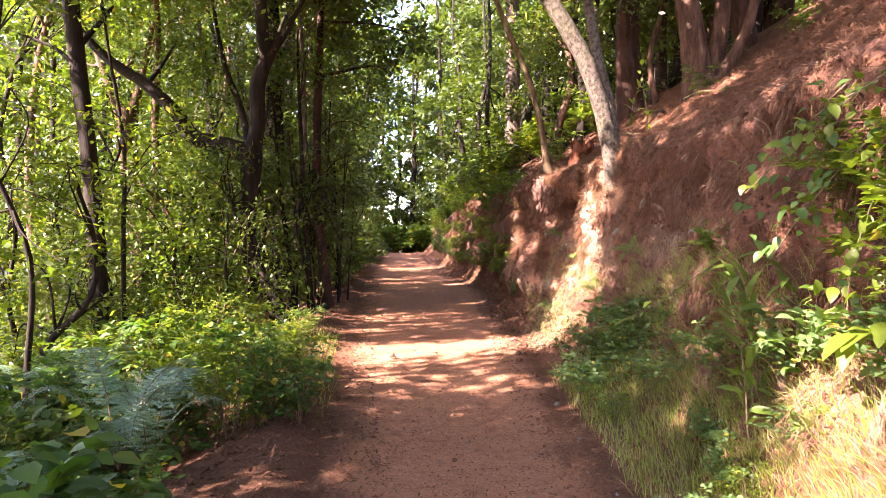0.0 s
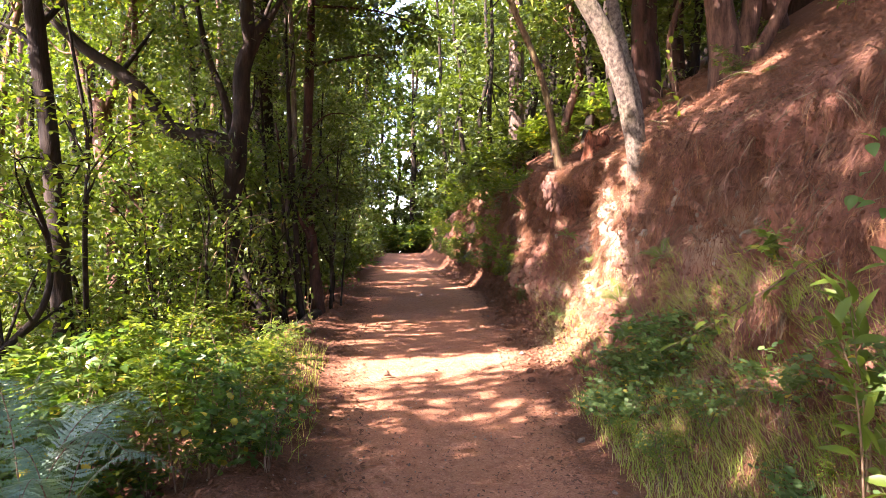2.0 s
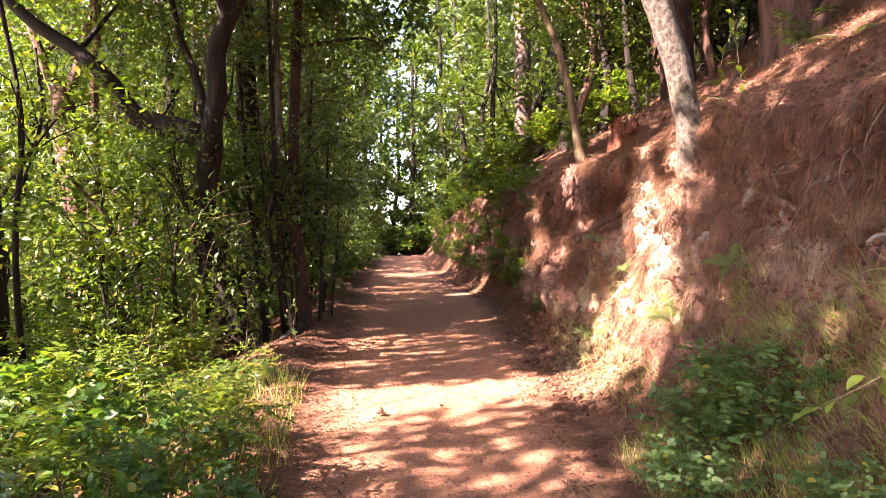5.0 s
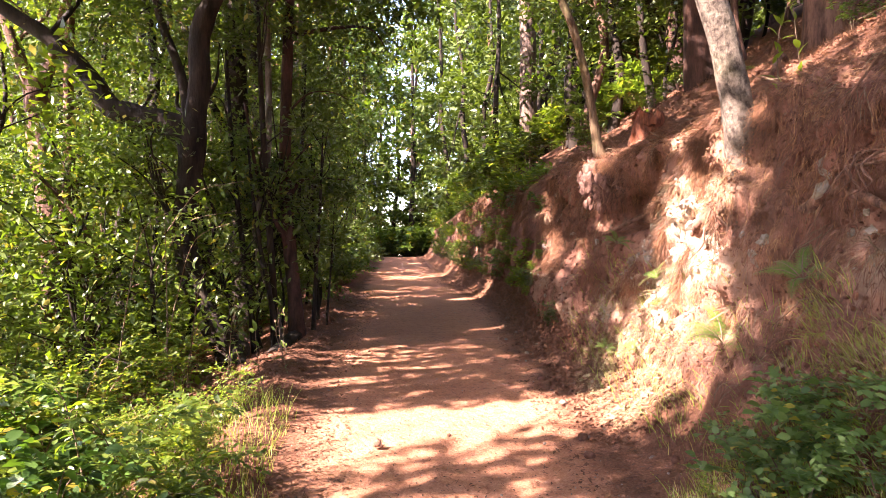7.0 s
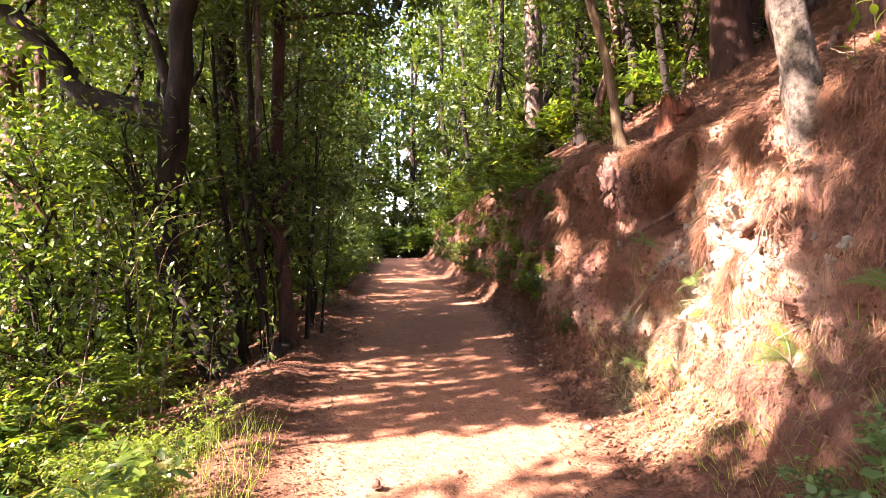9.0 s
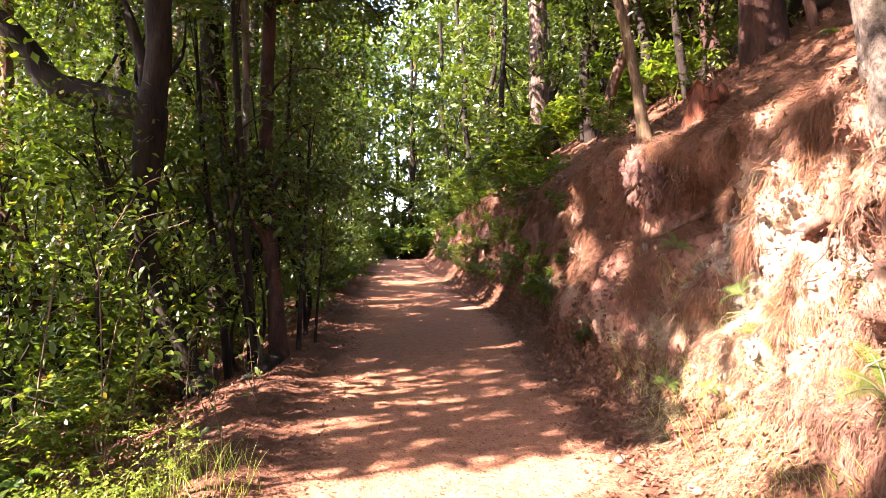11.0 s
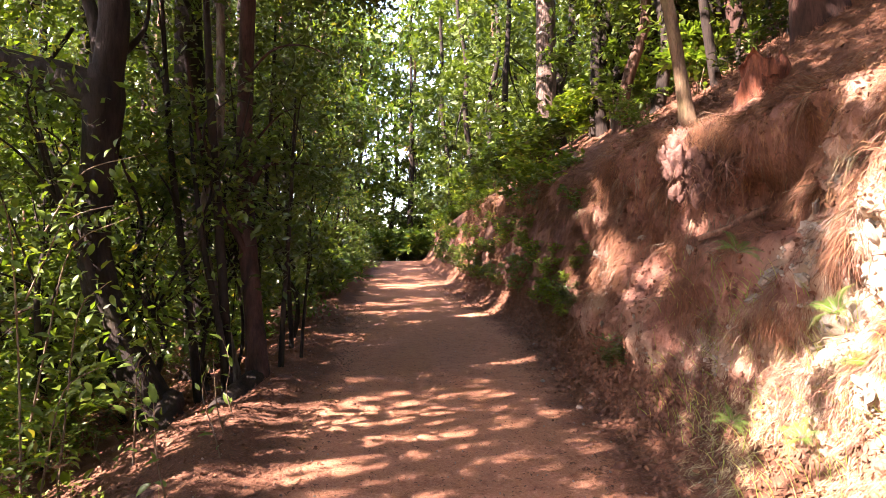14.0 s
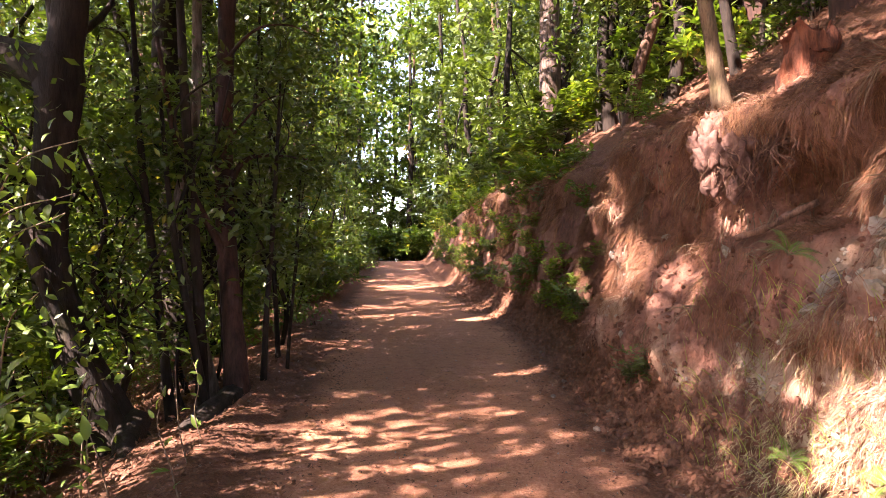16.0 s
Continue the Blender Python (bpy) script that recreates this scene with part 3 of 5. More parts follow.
tree([(-2.45, 12.3, 0.0, 0.08), (-2.62, 12.2, 1.0, 0.06), (-2.85, 12.2, 2.0, 0.055), (-2.70, 12.3, 3.2, 0.05), (-2.75, 12.4, 5.2, 0.045), (-2.9, 12.4, 7.5, 0.03)], [],
     [(-3.0, 12.4, 6.8, 1.4, 1.4, 1.1, 18)], "thin crooked sapling with smooth grey bark", seed=6, leaf=LAUREL, bark=BARK_PALE, flare=0.1)
tree([(-2.62, 11.0, 0.1, 0.08), (-2.95, 10.9, 0.8, 0.065), (-3.3, 10.9, 1.5, 0.05), (-3.7, 10.8, 2.6, 0.03)], [], [(-3.9, 10.7, 3.0, 0.6, 0.6, 0.4, 6)],
     "leaning sapling stem with dark bark", seed=7, flare=0.1)
# thin stems crowded round the slim trunk
for k, (x, y, dx, dy, r, h) in enumerate(((-2.35, 11.75, -0.55, 0.2, 0.035, 3.2), (-2.5, 12.0, -0.25, -0.1, 0.05, 5.5), (-2.05, 12.35, 0.1, 0.3, 0.03, 3.5), (-2.75, 11.9, -0.5, 0.2, 0.04, 4.5), (-1.98, 13.0, 0.12, 0.2, 0.02, 2.6), (-2.2, 13.6, -0.15, 0.1, 0.03, 3.4), (-2.6, 13.2, 0.2, 0.3, 0.035, 4.6))):
    tree([(x, y, 0.1, r * 1.3), (x + dx * 0.25, y, 0.1 + h * 0.25, r), (x + dx * 0.7, y + dy * 0.5, 0.1 + h * 0.6, r * 0.85), (x + dx, y + dy, 0.1 + h, r * 0.4)], [], [(x + dx, y + dy, h * 0.95, 0.6, 0.6, 0.5, 4), (x + dx * 0.6, y + dy * 0.5, h * 0.6, 0.5, 0.5, 0.4, 2)],
         "thin dark stem in a crowded clump of trees", seed=900 + k, twigs=3, leaf=DEEP, per=60, clump=0.4, size=0.11, flare=0.1, sides=7)
# leaning tree on the bank
tree([(2.40, 7.66, 1.85, 0.16), (2.16, 7.62, 2.12, 0.15), (2.07, 7.6, 2.36, 0.128), (2.02, 7.58, 2.72, 0.112), (1.90, 7.55, 3.2, 0.105), (1.70, 7.5, 3.75, 0.102), (1.42, 7.45, 4.22, 0.10), (0.7, 7.4, 5.4, 0.095), (0.2, 7.3, 7.0, 0.07)],
     [[(2.06, 7.7, 2.6, 0.10), (2.1, 7.9, 3.2, 0.085), (1.98, 8.1, 4.0, 0.075), (1.85, 8.3, 5.2, 0.06), (1.7, 8.4, 7.2, 0.03)]],
     [(0.4, 7.6, 8.6, 2.6, 2.4, 1.3, 60), (2.2, 8.6, 7.2, 1.3, 1.3, 0.9, 14)], "grey speckled tree leaning over the path from the bank", bark=BARK_SPECKLED, seed=8, leaf=LAUREL, flare=0.5)
# thin tree growing on the undercut lip
tree([(1.95, 10.7, 2.4, 0.10), (1.80, 10.66, 2.72, 0.08), (1.73, 10.66, 3.1, 0.058), (1.62, 10.66, 3.75, 0.052), (1.43, 10.66, 4.45, 0.05), (1.09, 10.66, 5.25, 0.048), (0.6, 10.7, 6.6, 0.045), (0.3, 10.8, 8.2, 0.03)], [],
     [(1.4, 11.0, 8.6, 2.2, 2.0, 1.2, 46), (1.9, 12.0, 5.4, 0.8, 0.8, 0.6, 8)], "slim mossy tree on the crumbling bank edge", bark=BARK_MOSS, seed=9, leaf=LAUREL, flare=0.5)
# tall pine further along the bank
tree([(2.30, 21.0, 2.9, 0.33), (2.28, 21.0, 4.0, 0.26), (2.32, 21.0, 6.0, 0.25), (2.3, 21.0, 9.0, 0.22), (2.3, 21.0, 14.0, 0.15)], [],
     [(2.3, 21, 14, 3.0, 3.0, 2.4, 60)], "tall straight pine with grey plated bark", bark=BARK_PINE, leaf=NEEDLE, seed=10, size=0.16, slim=0.12)
# clump of trunks on the hillside
tree([(3.9, 9.4, 3.2, 0.33), (3.75, 9.4, 4.4, 0.20), (3.6, 9.4, 5.4, 0.16), (3.3, 9.4, 8.0, 0.10)],
     [[(3.9, 9.4, 4.0, 0.17), (4.1, 9.4, 4.7, 0.13), (4.15, 9.3, 5.8, 0.11), (4.2, 9.3, 8.0, 0.06)], [(3.95, 9.3, 3.9, 0.12), (4.4, 9.2, 4.7, 0.08), (4.7, 9.1, 6.0, 0.05)]],
     [(3.8, 9.4, 8.4, 2.6, 2.4, 1.4, 40)], "old tree with several reddish trunks from one base", bark=BARK_RED, seed=11, leaf=DEEP, flare=0.6)
tree(straight(3.45, 11.6, right_ground(3.45, 11.6) - 0.3, 0.22, (-0.2, 0), 9, 0.08, 3), [], [(3.4, 11.8, 10.4, 2.4, 2.2, 1.6, 40)], "straight dark tree on the hillside", bark=BARK_OLD, seed=12, leaf=DEEP)


# ---- the wood around ----
TREE_LABELS = ["slender forest tree with dark bark and a leafy crown", "tall leafy tree standing among dense undergrowth"]


def woodland_tree(x, y, k, rng, r, h, leaf, crowns, size, per, clump=0.7, twigs=4, label="", bark=None, lean=0.9):
    z = ground_at(x, y) - 0.25
    rows = straight(x, y, z, r, (rng.uniform(-lean, lean), rng.uniform(-0.5, 0.5)), h, 0.3, k)
    tree(rows, [], crowns, label or TREE_LABELS[k % 2], bark=bark or rng.choice([BARK_SHADED, BARK_SHADED, BARK_RED, BARK_PALE]), leaf=leaf, size=size, per=per, clump=clump, twigs=twigs, seed=k + 40, sides=8)


def wood_ahead():
    """Trees of both slopes and of the bend ahead, leafy from top to bottom."""
    rng = random.Random(21)
    spots = []
    for _ in range(6000):
        y = rng.uniform(12, 74)
        x = rng.uniform(-0.8 * y - 3, 0.62 * y + 3)
        d = math.hypot(x, y - 3)
        if left_edge(y) - (1.7 if y < 24 else 1.0) < x < right_edge(y) + 1.7 and y < 52:
            continue
        if y < 16.5 and -5.0 < x < 4.2:
            continue
        if len(spots) < 185 and all(math.hypot(x - a, y - b) > 1.3 + 0.045 * d for a, b in spots):
            spots.append((x, y))
    for k, (x, y) in enumerate(spots):
        d = math.hypot(x, y - 4)
        z = ground_at(x, y)
        top = 1.55 + 0.43 * d + 1.0
        h = max(7.0, min(top + 1, 24) - z) * rng.uniform(0.85, 1.1)
        leaf = rng.choice([LAUREL, LIME, DEEP] if x < -0.42 * y else [LAUREL, DEEP, DEEP] if x < 0 else [DEEP, DEEP, DEEP, LAUREL])
        if y > 40:
            leaf = rng.choice([LAUREL, DEEP, LAUREL, LIME] if x < 0 else [LAUREL, DEEP])
        size = max(0.13, 0.0115 * d)
        reach = 1.2 + 0.035 * d
        crowns, step = [], 1.1 + 0.03 * d
        zz = z + (1.0 if x < 0 else 1.6)
        while zz < z + h:
            crowns.append((x + rng.uniform(-0.5, 0.5), y, zz, reach, reach, 0.6 + 0.012 * d, rng.choice([4, 6, 8]) if x < 0 else 8))
            zz += step
        woodland_tree(x, y, k, rng, rng.uniform(0.06, 0.14) + 0.002 * d, h, leaf, crowns, size * rng.uniform(0.85, 1.2), 50, 0.30 + 0.010 * d, 4, bark=rng.choice([BARK_SHADED, BARK_SHADED, BARK_SHADED, BARK_RED]))


def shade_canopy():
    """Unseen trees added left and behind; their crowns close over the walk for shade."""
    rng = random.Random(33)
    spots = []
    for _ in range(5000):
        x, y = rng.uniform(-17, 13), rng.uniform(-13, 17)
        if -2.2 < x < 3.2 or (x < -9 and y > 5) or (x < 0 and -0.75 * (y - 1) - 2.5 < x and y > 0) or (x > 0 and y > -1 and x < 0.7 * y + 2.5):
            continue
        if not sunlit(np.array([(x, y, zz) for zz in np.linspace(1, 9, 17)]), False).any() and len(spots) < 62 and all(math.hypot(x - a, y - b) > 2.1 for a, b in spots):
            spots.append((x, y))
    for k, (x, y) in enumerate(spots):
        z = ground_at(x, y)
        h = max(10.5 - z, 6.5) + rng.uniform(-1, 1.5)
        crowns = [(x, y, z + h * 0.86, 2.9, 2.9, 1.7, 36)]
        if x < 0:
            crowns.append((x, y, z + h * 0.5, 1.9, 1.9, 1.8, 12))
        woodland_tree(x, y, k + 300, rng, rng.uniform(0.11, 0.2), h, rng.choice([LAUREL, DEEP]), crowns, 0.30, 48, 0.85, 5)


def saplings():
    """Leafy young trees between the larger trunks."""
    rng = random.Random(8)
    spots = []
    for _ in range(4000):
        x, y = rng.uniform(-13, 9), rng.uniform(6.0, 21)
        if left_edge(y) - (2.1 if y < 15 else 1.5) < x < right_edge(y) + 2.6 or x < -0.85 * y - 1 or x > 0.7 * y + 1 or (x > 0 and y < 11):
            continue
        if len(spots) < 66 and all(math.hypot(x - a, y - b) > 1.0 for a, b in spots):
            spots.append((x, y))
    for k, (x, y) in enumerate(spots):
        z = ground_at(x, y)
        h = rng.uniform(3.2, 6.5)
        crowns = [(x, y, z + h * f, 0.9, 0.9, 0.6, 5) for f in ((0.25, 0.45, 0.65, 0.85) if y > 11 else (0.35, 0.6, 0.85))]
        woodland_tree(x, y, k + 500, rng, rng.uniform(0.025, 0.055), h, rng.choice([LAUREL, LIME, DEEP] if x < -0.35 * y else [LAUREL, DEEP] if x < 0 else [DEEP]), crowns, 0.12, 68, 0.42, 7,
                      "young leafy sapling with a thin stem", lean=0.7)


def hillside():
    """Dark trees standing on the slope above the bank."""
    rng = random.Random(17)
    for k, (x, y, r) in enumerate(((4.7, 13.6, 0.12), (5.3, 10.9, 0.17), (4.9, 15.8, 0.14), (6.6, 12.7, 0.2), (3.4, 16.4, 0.10), (6.2, 9.0, 0.16), (8.0, 11.5, 0.2), (4.2, 18.5, 0.14), (6.0, 16.5, 0.18), (7.6, 14.6, 0.14),
                                   (5.4, 7.4, 0.18), (7.4, 6.4, 0.2), (3.9, 14.8, 0.07), (5.9, 18.8, 0.12), (3.3, 19.2, 0.12), (4.5, 5.2, 0.15), (5.2, 2.5, 0.15))):
        z = ground_at(x, y)
        h = rng.uniform(7.5, 9.5)
        crowns = [(x, y, z + h * 0.82, 2.7, 2.7, 1.5, 48), (x, y, z + h * 0.42, 1.5, 1.4, 0.9, 9)]
        woodland_tree(x, y, k + 700, rng, r, h, rng.choice([DEEP, DEEP, LAUREL]), crowns, 0.14, 62, 0.7, 7, "dark-barked tree on the needle-covered hillside", rng.choice([BARK_SHADED, BARK_OLD]), 0.5)


def shade_boughs():
    """High boughs over the path, mostly out of view, added for their shade."""
    rng = random.Random(3)
    for k, (x, y, cx, cy, cz) in enumerate(((-10.5, 1.0, -8.0, 2.2, 8.6), (-8.8, 5.6, -2.7, 8.2, 10.6), (-8.2, 9.6, -3.6, 6.4, 9.4), (-7.5, -0.5, -2.6, 2.2, 9.8), (-6.7, 6.6, -4.6, 6.8, 8.4), (-7.8, 8.0, -5.2, 9.4, 8.8), (-9.4, 11.0, -6.6, 12.0, 9.4), (-6.6, 2.6, -4.4, 4.6, 8.2), (-6.4, 1.0, -4.3, 2.2, 8.8), (-5.2, 1.9, -1.8, 3.4, 10.4), (-10.2, 14.4, -7.0, 15.6, 9.9), (-9.0, 17.8, -6.4, 19.2, 11.2), (-8.0, 22.0, -5.8, 23.4, 12.6))):
        woodland_tree(x, y, k + 850, rng, 0.12, 8.5, rng.choice([DEEP, LAUREL]), [(cx, cy, cz, 2.5, 2.3, 1.3, 40)], 0.30, 48, 0.8, 9, "tall tree added to shade the path and bank from above", BARK_SHADED, 0.5)
    for k, (x, y) in enumerate(((-4.4, 2.6), (-4.2, 16.6), (-4.9, 19.5), (3.6, 20.8), (-5.2, 23.5), (3.4, 24.5), (-3.0, -2.0), (3.2, -3.0), (-3.4, 1.0), (3.4, 1.0))):
        z = ground_at(x, y)
        cx = 0.6 if y < 7 else -0.8
        crowns = [(cx + 0.3 * (x - cx), y, z * 0.3 + (10.0 if y < 18 else 12.5), 3.4, 2.8, 1.6, 18 if y < 7 else 46)]
        woodland_tree(x, y, k + 800, rng, 0.2, 10.5, rng.choice([DEEP, LAUREL]), crowns, 0.28, 50, 0.9, 9, "tall tree added to shade the path and bank from above", BARK_SHADED, 0.5)


def understorey():
    """Laurel saplings, leafy from the knee upwards, that stand between and before the trunks."""
    rng = random.Random(71)
    for k, (x, y, lo, hi) in enumerate(((-3.0, 13.2, 0.7, 3.6), (-2.55, 14.6, 0.6, 4.2), (-3.6, 12.4, 1.2, 3.4), (-4.3, 11.9, 0.8, 3.6), (-2.75, 16.2, 0.5, 4.6), (-3.3, 17.6, 0.6, 5.0), (-3.0, 19.4, 0.6, 5.0), (-3.5, 21.5, 0.6, 5.5), (-3.6, 24.0, 0.6, 6.0),
                                         (-4.9, 10.7, 0.8, 3.8), (-5.4, 12.0, 0.8, 4.4), (-4.6, 13.8, 0.6, 4.8), (-6.0, 10.4, 0.6, 4.0), (-3.9, 15.6, 0.6, 5.0), (-5.6, 14.6, 0.6, 5.0), (-2.9, 12.7, 1.9, 3.2), (-3.0, 11.75, 1.0, 2.4), (-2.65, 12.2, 1.4, 3.0), (-3.95, 10.9, 0.9, 3.0), (-6.9, 11.6, 0.6, 4.6), (-4.2, 9.7, 0.5, 2.4), (-5.1, 9.9, 0.4, 2.6), (-3.3, 26.5, 0.6, 6.0), (-4.2, 30.0, 0.6, 6.5))):
        z = ground_at(x, y)
        crowns, zz = [], lo
        while zz < hi:
            crowns.append((x + rng.uniform(-0.3, 0.3), y + rng.uniform(-0.3, 0.3), z + zz, 0.85, 0.7, 0.35, 7))
            zz += 0.55
        woodland_tree(x, y, k + 1000, rng, rng.uniform(0.02, 0.04), hi + 0.5, rng.choice([LAUREL, LAUREL, DEEP]), crowns, 0.105 + 0.003 * max(0, y - 14), 42, 0.30, 12, "young laurel with tiers of glossy leaves between the trunks", BARK_SHADED, 0.4)


understorey()
wood_ahead()
hillside()
shade_boughs()
shade_canopy()
saplings()


# ---- undergrowth ----
def shrub(kind, seed, label, group, fine=True, stems=13, tall=1.0, name="shrub"):
    """A shrub about a metre high: arching stems, side twigs, and leaves set along them."""
    leaf, per, size, slim = kind
    rng = np.random.default_rng(seed)
    root = thing(name, 0, 0, -50, label, name, group)
    P, A = [], []
    for k in range(stems):
        a, s, h = rng.uniform(0, 6.28), rng.uniform(0.1, 0.6), rng.uniform(0.4, 1.1) * tall
        out = np.array([math.cos(a), math.sin(a), 0])
        rows = np.array([(*(out[:2] * 0.03), -0.08), (*(out[:2] * s * 0.35), h * 0.5), (*(out[:2] * s * 0.8), h * 0.9), (*(out[:2] * s * 1.25), h * 0.97)])
        rows = np.hstack([rows, [[0.009], [0.007], [0.004], [0.002]]])
        if k < 5:
            part("stem", tube("stem", rows, TWIG, 4, 2, 0.05), root)
        line = spline(rows, 8)[6:, :3]
        for q in range(5):
            b = line[rng.integers(2, len(line))]
            d = rng.normal(size=3) * [1, 1, 0.35] + out * 0.5 + [0, 0, 0.15]
            d /= np.linalg.norm(d)
            L = rng.uniform(0.12, 0.30)
            for t in np.linspace(0.15, 1, per):
                side = np.cross(d, (0, 0, 1)) * rng.choice([-1, 1])
                P.append(b + d * L * t + rng.normal(size=3) * 0.008), A.append(d * 0.7 + side * 0.8 + rng.normal(size=3) * 0.25)
        for b in line[::2]:
            P.append(b), A.append(out * 0.4 + rng.normal(size=3) * [0.8, 0.8, 0.3])
    P, A = np.array(P), np.array(A)
    A /= np.linalg.norm(A, axis=1)[:, None]
    N = rng.normal(size=P.shape) * 0.35 + [0, 0, 1]
    N -= A * (N * A).sum(1)[:, None]
    N /= np.linalg.norm(N, axis=1)[:, None]
    v, f = leaf_arrays(P, size, rng, slim, fine=fine, frame_=(A, np.cross(N, A), N), round_=fine and size > 0.078)
    part("foliage", mesh_from("foliage", v, f, leaf), root)
    return root


SHRUBS = [shrub((LIME, 9, 0.08, 0.5), 1, "bright yellow-green leafy shrub beside the path", "path-side shrubs"),
          shrub((LAUREL, 9, 0.10, 0.40), 2, "glossy green laurel shrub in the undergrowth", "undergrowth shrubs"),
          shrub((BRAMBLE, 6, 0.08, 0.75), 3, "low bramble with rounded green leaves", "brambles"),
          shrub((DEEP, 9, 0.15, 0.42), 4, "dark green evergreen bush in shade", "bushes along the path", False, name="bush"),
          shrub((LAUREL, 9, 0.16, 0.45), 5, "dense green bush along the far path", "bushes along the path", False, name="bush"),
          shrub((LIME, 9, 0.16, 0.45), 6, "sunlit yellow-green bush along the far path", "bushes along the path", False, name="bush"),
          shrub((LIME, 9, 0.055, 0.45), 7, "fine-leaved light green shrub with thin stems", "path-side shrubs", True, 16, 1.15),
          shrub((LAUREL, 7, 0.095, 0.36), 8, "tall laurel shoots with long narrow leaves", "undergrowth shrubs", True, 11, 1.12),
          shrub((BROWN_LEAF, 6, 0.07, 0.4), 9, "dry brown bracken and dead stems in the undergrowth", "dry undergrowth", True, 12, 0.8)]
SHRUBS += [shrub((BRAMBLE, 4, 0.115, 0.78), 10, "bramble thicket with broad toothed green leaves", "brambles", True, 15, 0.95),
           shrub((LAUREL, 4, 0.14, 0.5), 11, "leafy undergrowth with large mid-green leaves", "undergrowth shrubs", True, 13, 1.0),
           shrub((BRAMBLE_LIT, 4, 0.10, 0.8), 12, "bramble with pale rounded leaves, lightened as if better lit, at the bank foot", "brambles", True, 13, 0.9)]
USED = set()


def put(src, m, s):
    """Sets the first one of a kind in its place, and copies for the next ones."""
    o = src if src.name not in USED else copy_thing(src, m)
    USED.add(src.name)
    o.matrix_basis = m @ Matrix.Diagonal((s, s, s, 1))
    return o


def scatter_shrubs():
    rng = random.Random(5)
    def at(i, x, y, s, z=None):
        put(SHRUBS[i], pose(x, y, ground_at(x, y) if z is None else z, rng.uniform(-8, 8), rng.uniform(-8, 8), rng.uniform(0, 360)), s)
    for _ in range(105):
        y = rng.uniform(1.6, 8.4)
        x = left_edge(y) - 0.25 - abs(rng.gauss(0, 1.7))
        near = x > left_edge(y) - 0.7
        if 6.2 < y < 8.0 and x > -2.7:
            at(6, x - 0.1, y, 0.42)
        elif min(math.hypot(x + 1.75, y - 3.85), math.hypot(x + 2.3, y - 3.0)) > 0.75 and not (-2.7 < x < -1.0 and 2.0 < y < 4.3):
            at(rng.choice([9, 9, 10, 2, 1] if y < 4.8 else [0, 6, 9, 10, 2, 7]), x, y, rng.uniform(0.65, 1.1) * (0.66 if near else 1))
    for _ in range(44):
        x, y = rng.uniform(-3.4, -1.05), rng.uniform(2.0, 4.9)
        if math.hypot(x + 1.75, y - 3.85) > 0.55:
            at(rng.choice([9, 2, 10, 7]), x, y, rng.uniform(0.34, 0.56))
    for _ in range(32):
        y = rng.uniform(8.5, 15)
        x = left_edge(y) - (2.0 if y < 11 else 2.6) - abs(rng.gauss(0, 2.0))
        at(rng.choice([0, 1, 7]), x, y, rng.uniform(0.8, 1.4))
    for _ in range(44):
        y = rng.uniform(16, 44)
        x = left_edge(y) - 0.75 - abs(rng.gauss(0, 2.2))
        at(rng.choice([3, 4, 5]), x, y, rng.uniform(0.8, 1.5) + 0.015 * y)
    for _ in range(46):
        y = rng.uniform(15, 44)
        x = right_edge(y) + 1.5 + abs(rng.gauss(0, 2.0))
        at(rng.choice([3, 4, 5]), x, y, rng.uniform(0.7, 1.3) + 0.012 * y)
    for _ in range(24):
        at(rng.choice([3, 4, 5]), rng.uniform(-14, 5), rng.uniform(45, 58), rng.uniform(1.6, 2.8))
    for _ in range(22):
        at(rng.choice([4, 4, 5]), rng.uniform(-6.5, 0.5), rng.uniform(41.0, 44.5), rng.uniform(1.5, 2.3), float(rise(40)) - 0.3)
    for _ in range(22):
        y = rng.uniform(17, 38)
        at(rng.choice([3, 4, 4]), left_edge(y) - rng.uniform(0.25, 0.7), y, rng.uniform(0.55, 0.9))
    for _ in range(34):
        y = rng.uniform(16.5, 42)
        at(rng.choice([5, 5, 4]), right_edge(y) + 0.85 + abs(rng.gauss(0, 0.45)), y, rng.uniform(0.45, 0.8) + 0.008 * y, float(rise(y)) + 2.1 * float(bank_height(y)))
    for _ in range(30):
        y = rng.uniform(8.4, 13.5)
        at(rng.choice([8, 8, 8, 1]), left_edge(y) - rng.uniform(1.2, 3.4), y, rng.uniform(0.4, 0.75))
    for _ in range(80):
        y = rng.uniform(13.5, 34)
        d = rng.uniform(0.45, 1.0)
        at(rng.choice([3, 4, 5, 5]), right_edge(y) + jut(y) + d - 0.05, y, rng.uniform(0.22, 0.5), float(rise(y) + np.interp(d, RIGHT[:8, 0], RIGHT[:8, 1]) * bank_height(y)))
    # brambles at the foot of the bank
    for x, y, z, s in ((1.28, 5.5, 0.22, 0.42), (1.5, 5.85, 0.42, 0.48), (1.68, 5.55, 0.6, 0.45), (1.7, 6.2, 0.75, 0.34), (1.55, 4.7, 0.5, 0.36), (1.75, 4.2, 0.7, 0.42), (1.85, 3.4, 0.8, 0.5), (1.9, 2.6, 0.9, 0.55), (1.5, 6.6, 0.5, 0.25)):
        at(11, x, y, s, z)
    for x, y, z, s in ((1.5, 6.15, 0.38, 0.5), (1.3, 5.85, 0.25, 0.36), (1.72, 5.95, 0.58, 0.55), (1.9, 5.6, 0.75, 0.5)):
        at(11, x, y, s, z)
    for x, y, z, s in ((1.95, 2.75, 1.35, 0.75), (2.1, 3.3, 1.7, 0.6), (1.9, 2.3, 1.1, 0.7)):
        at(0, x, y, s, z)
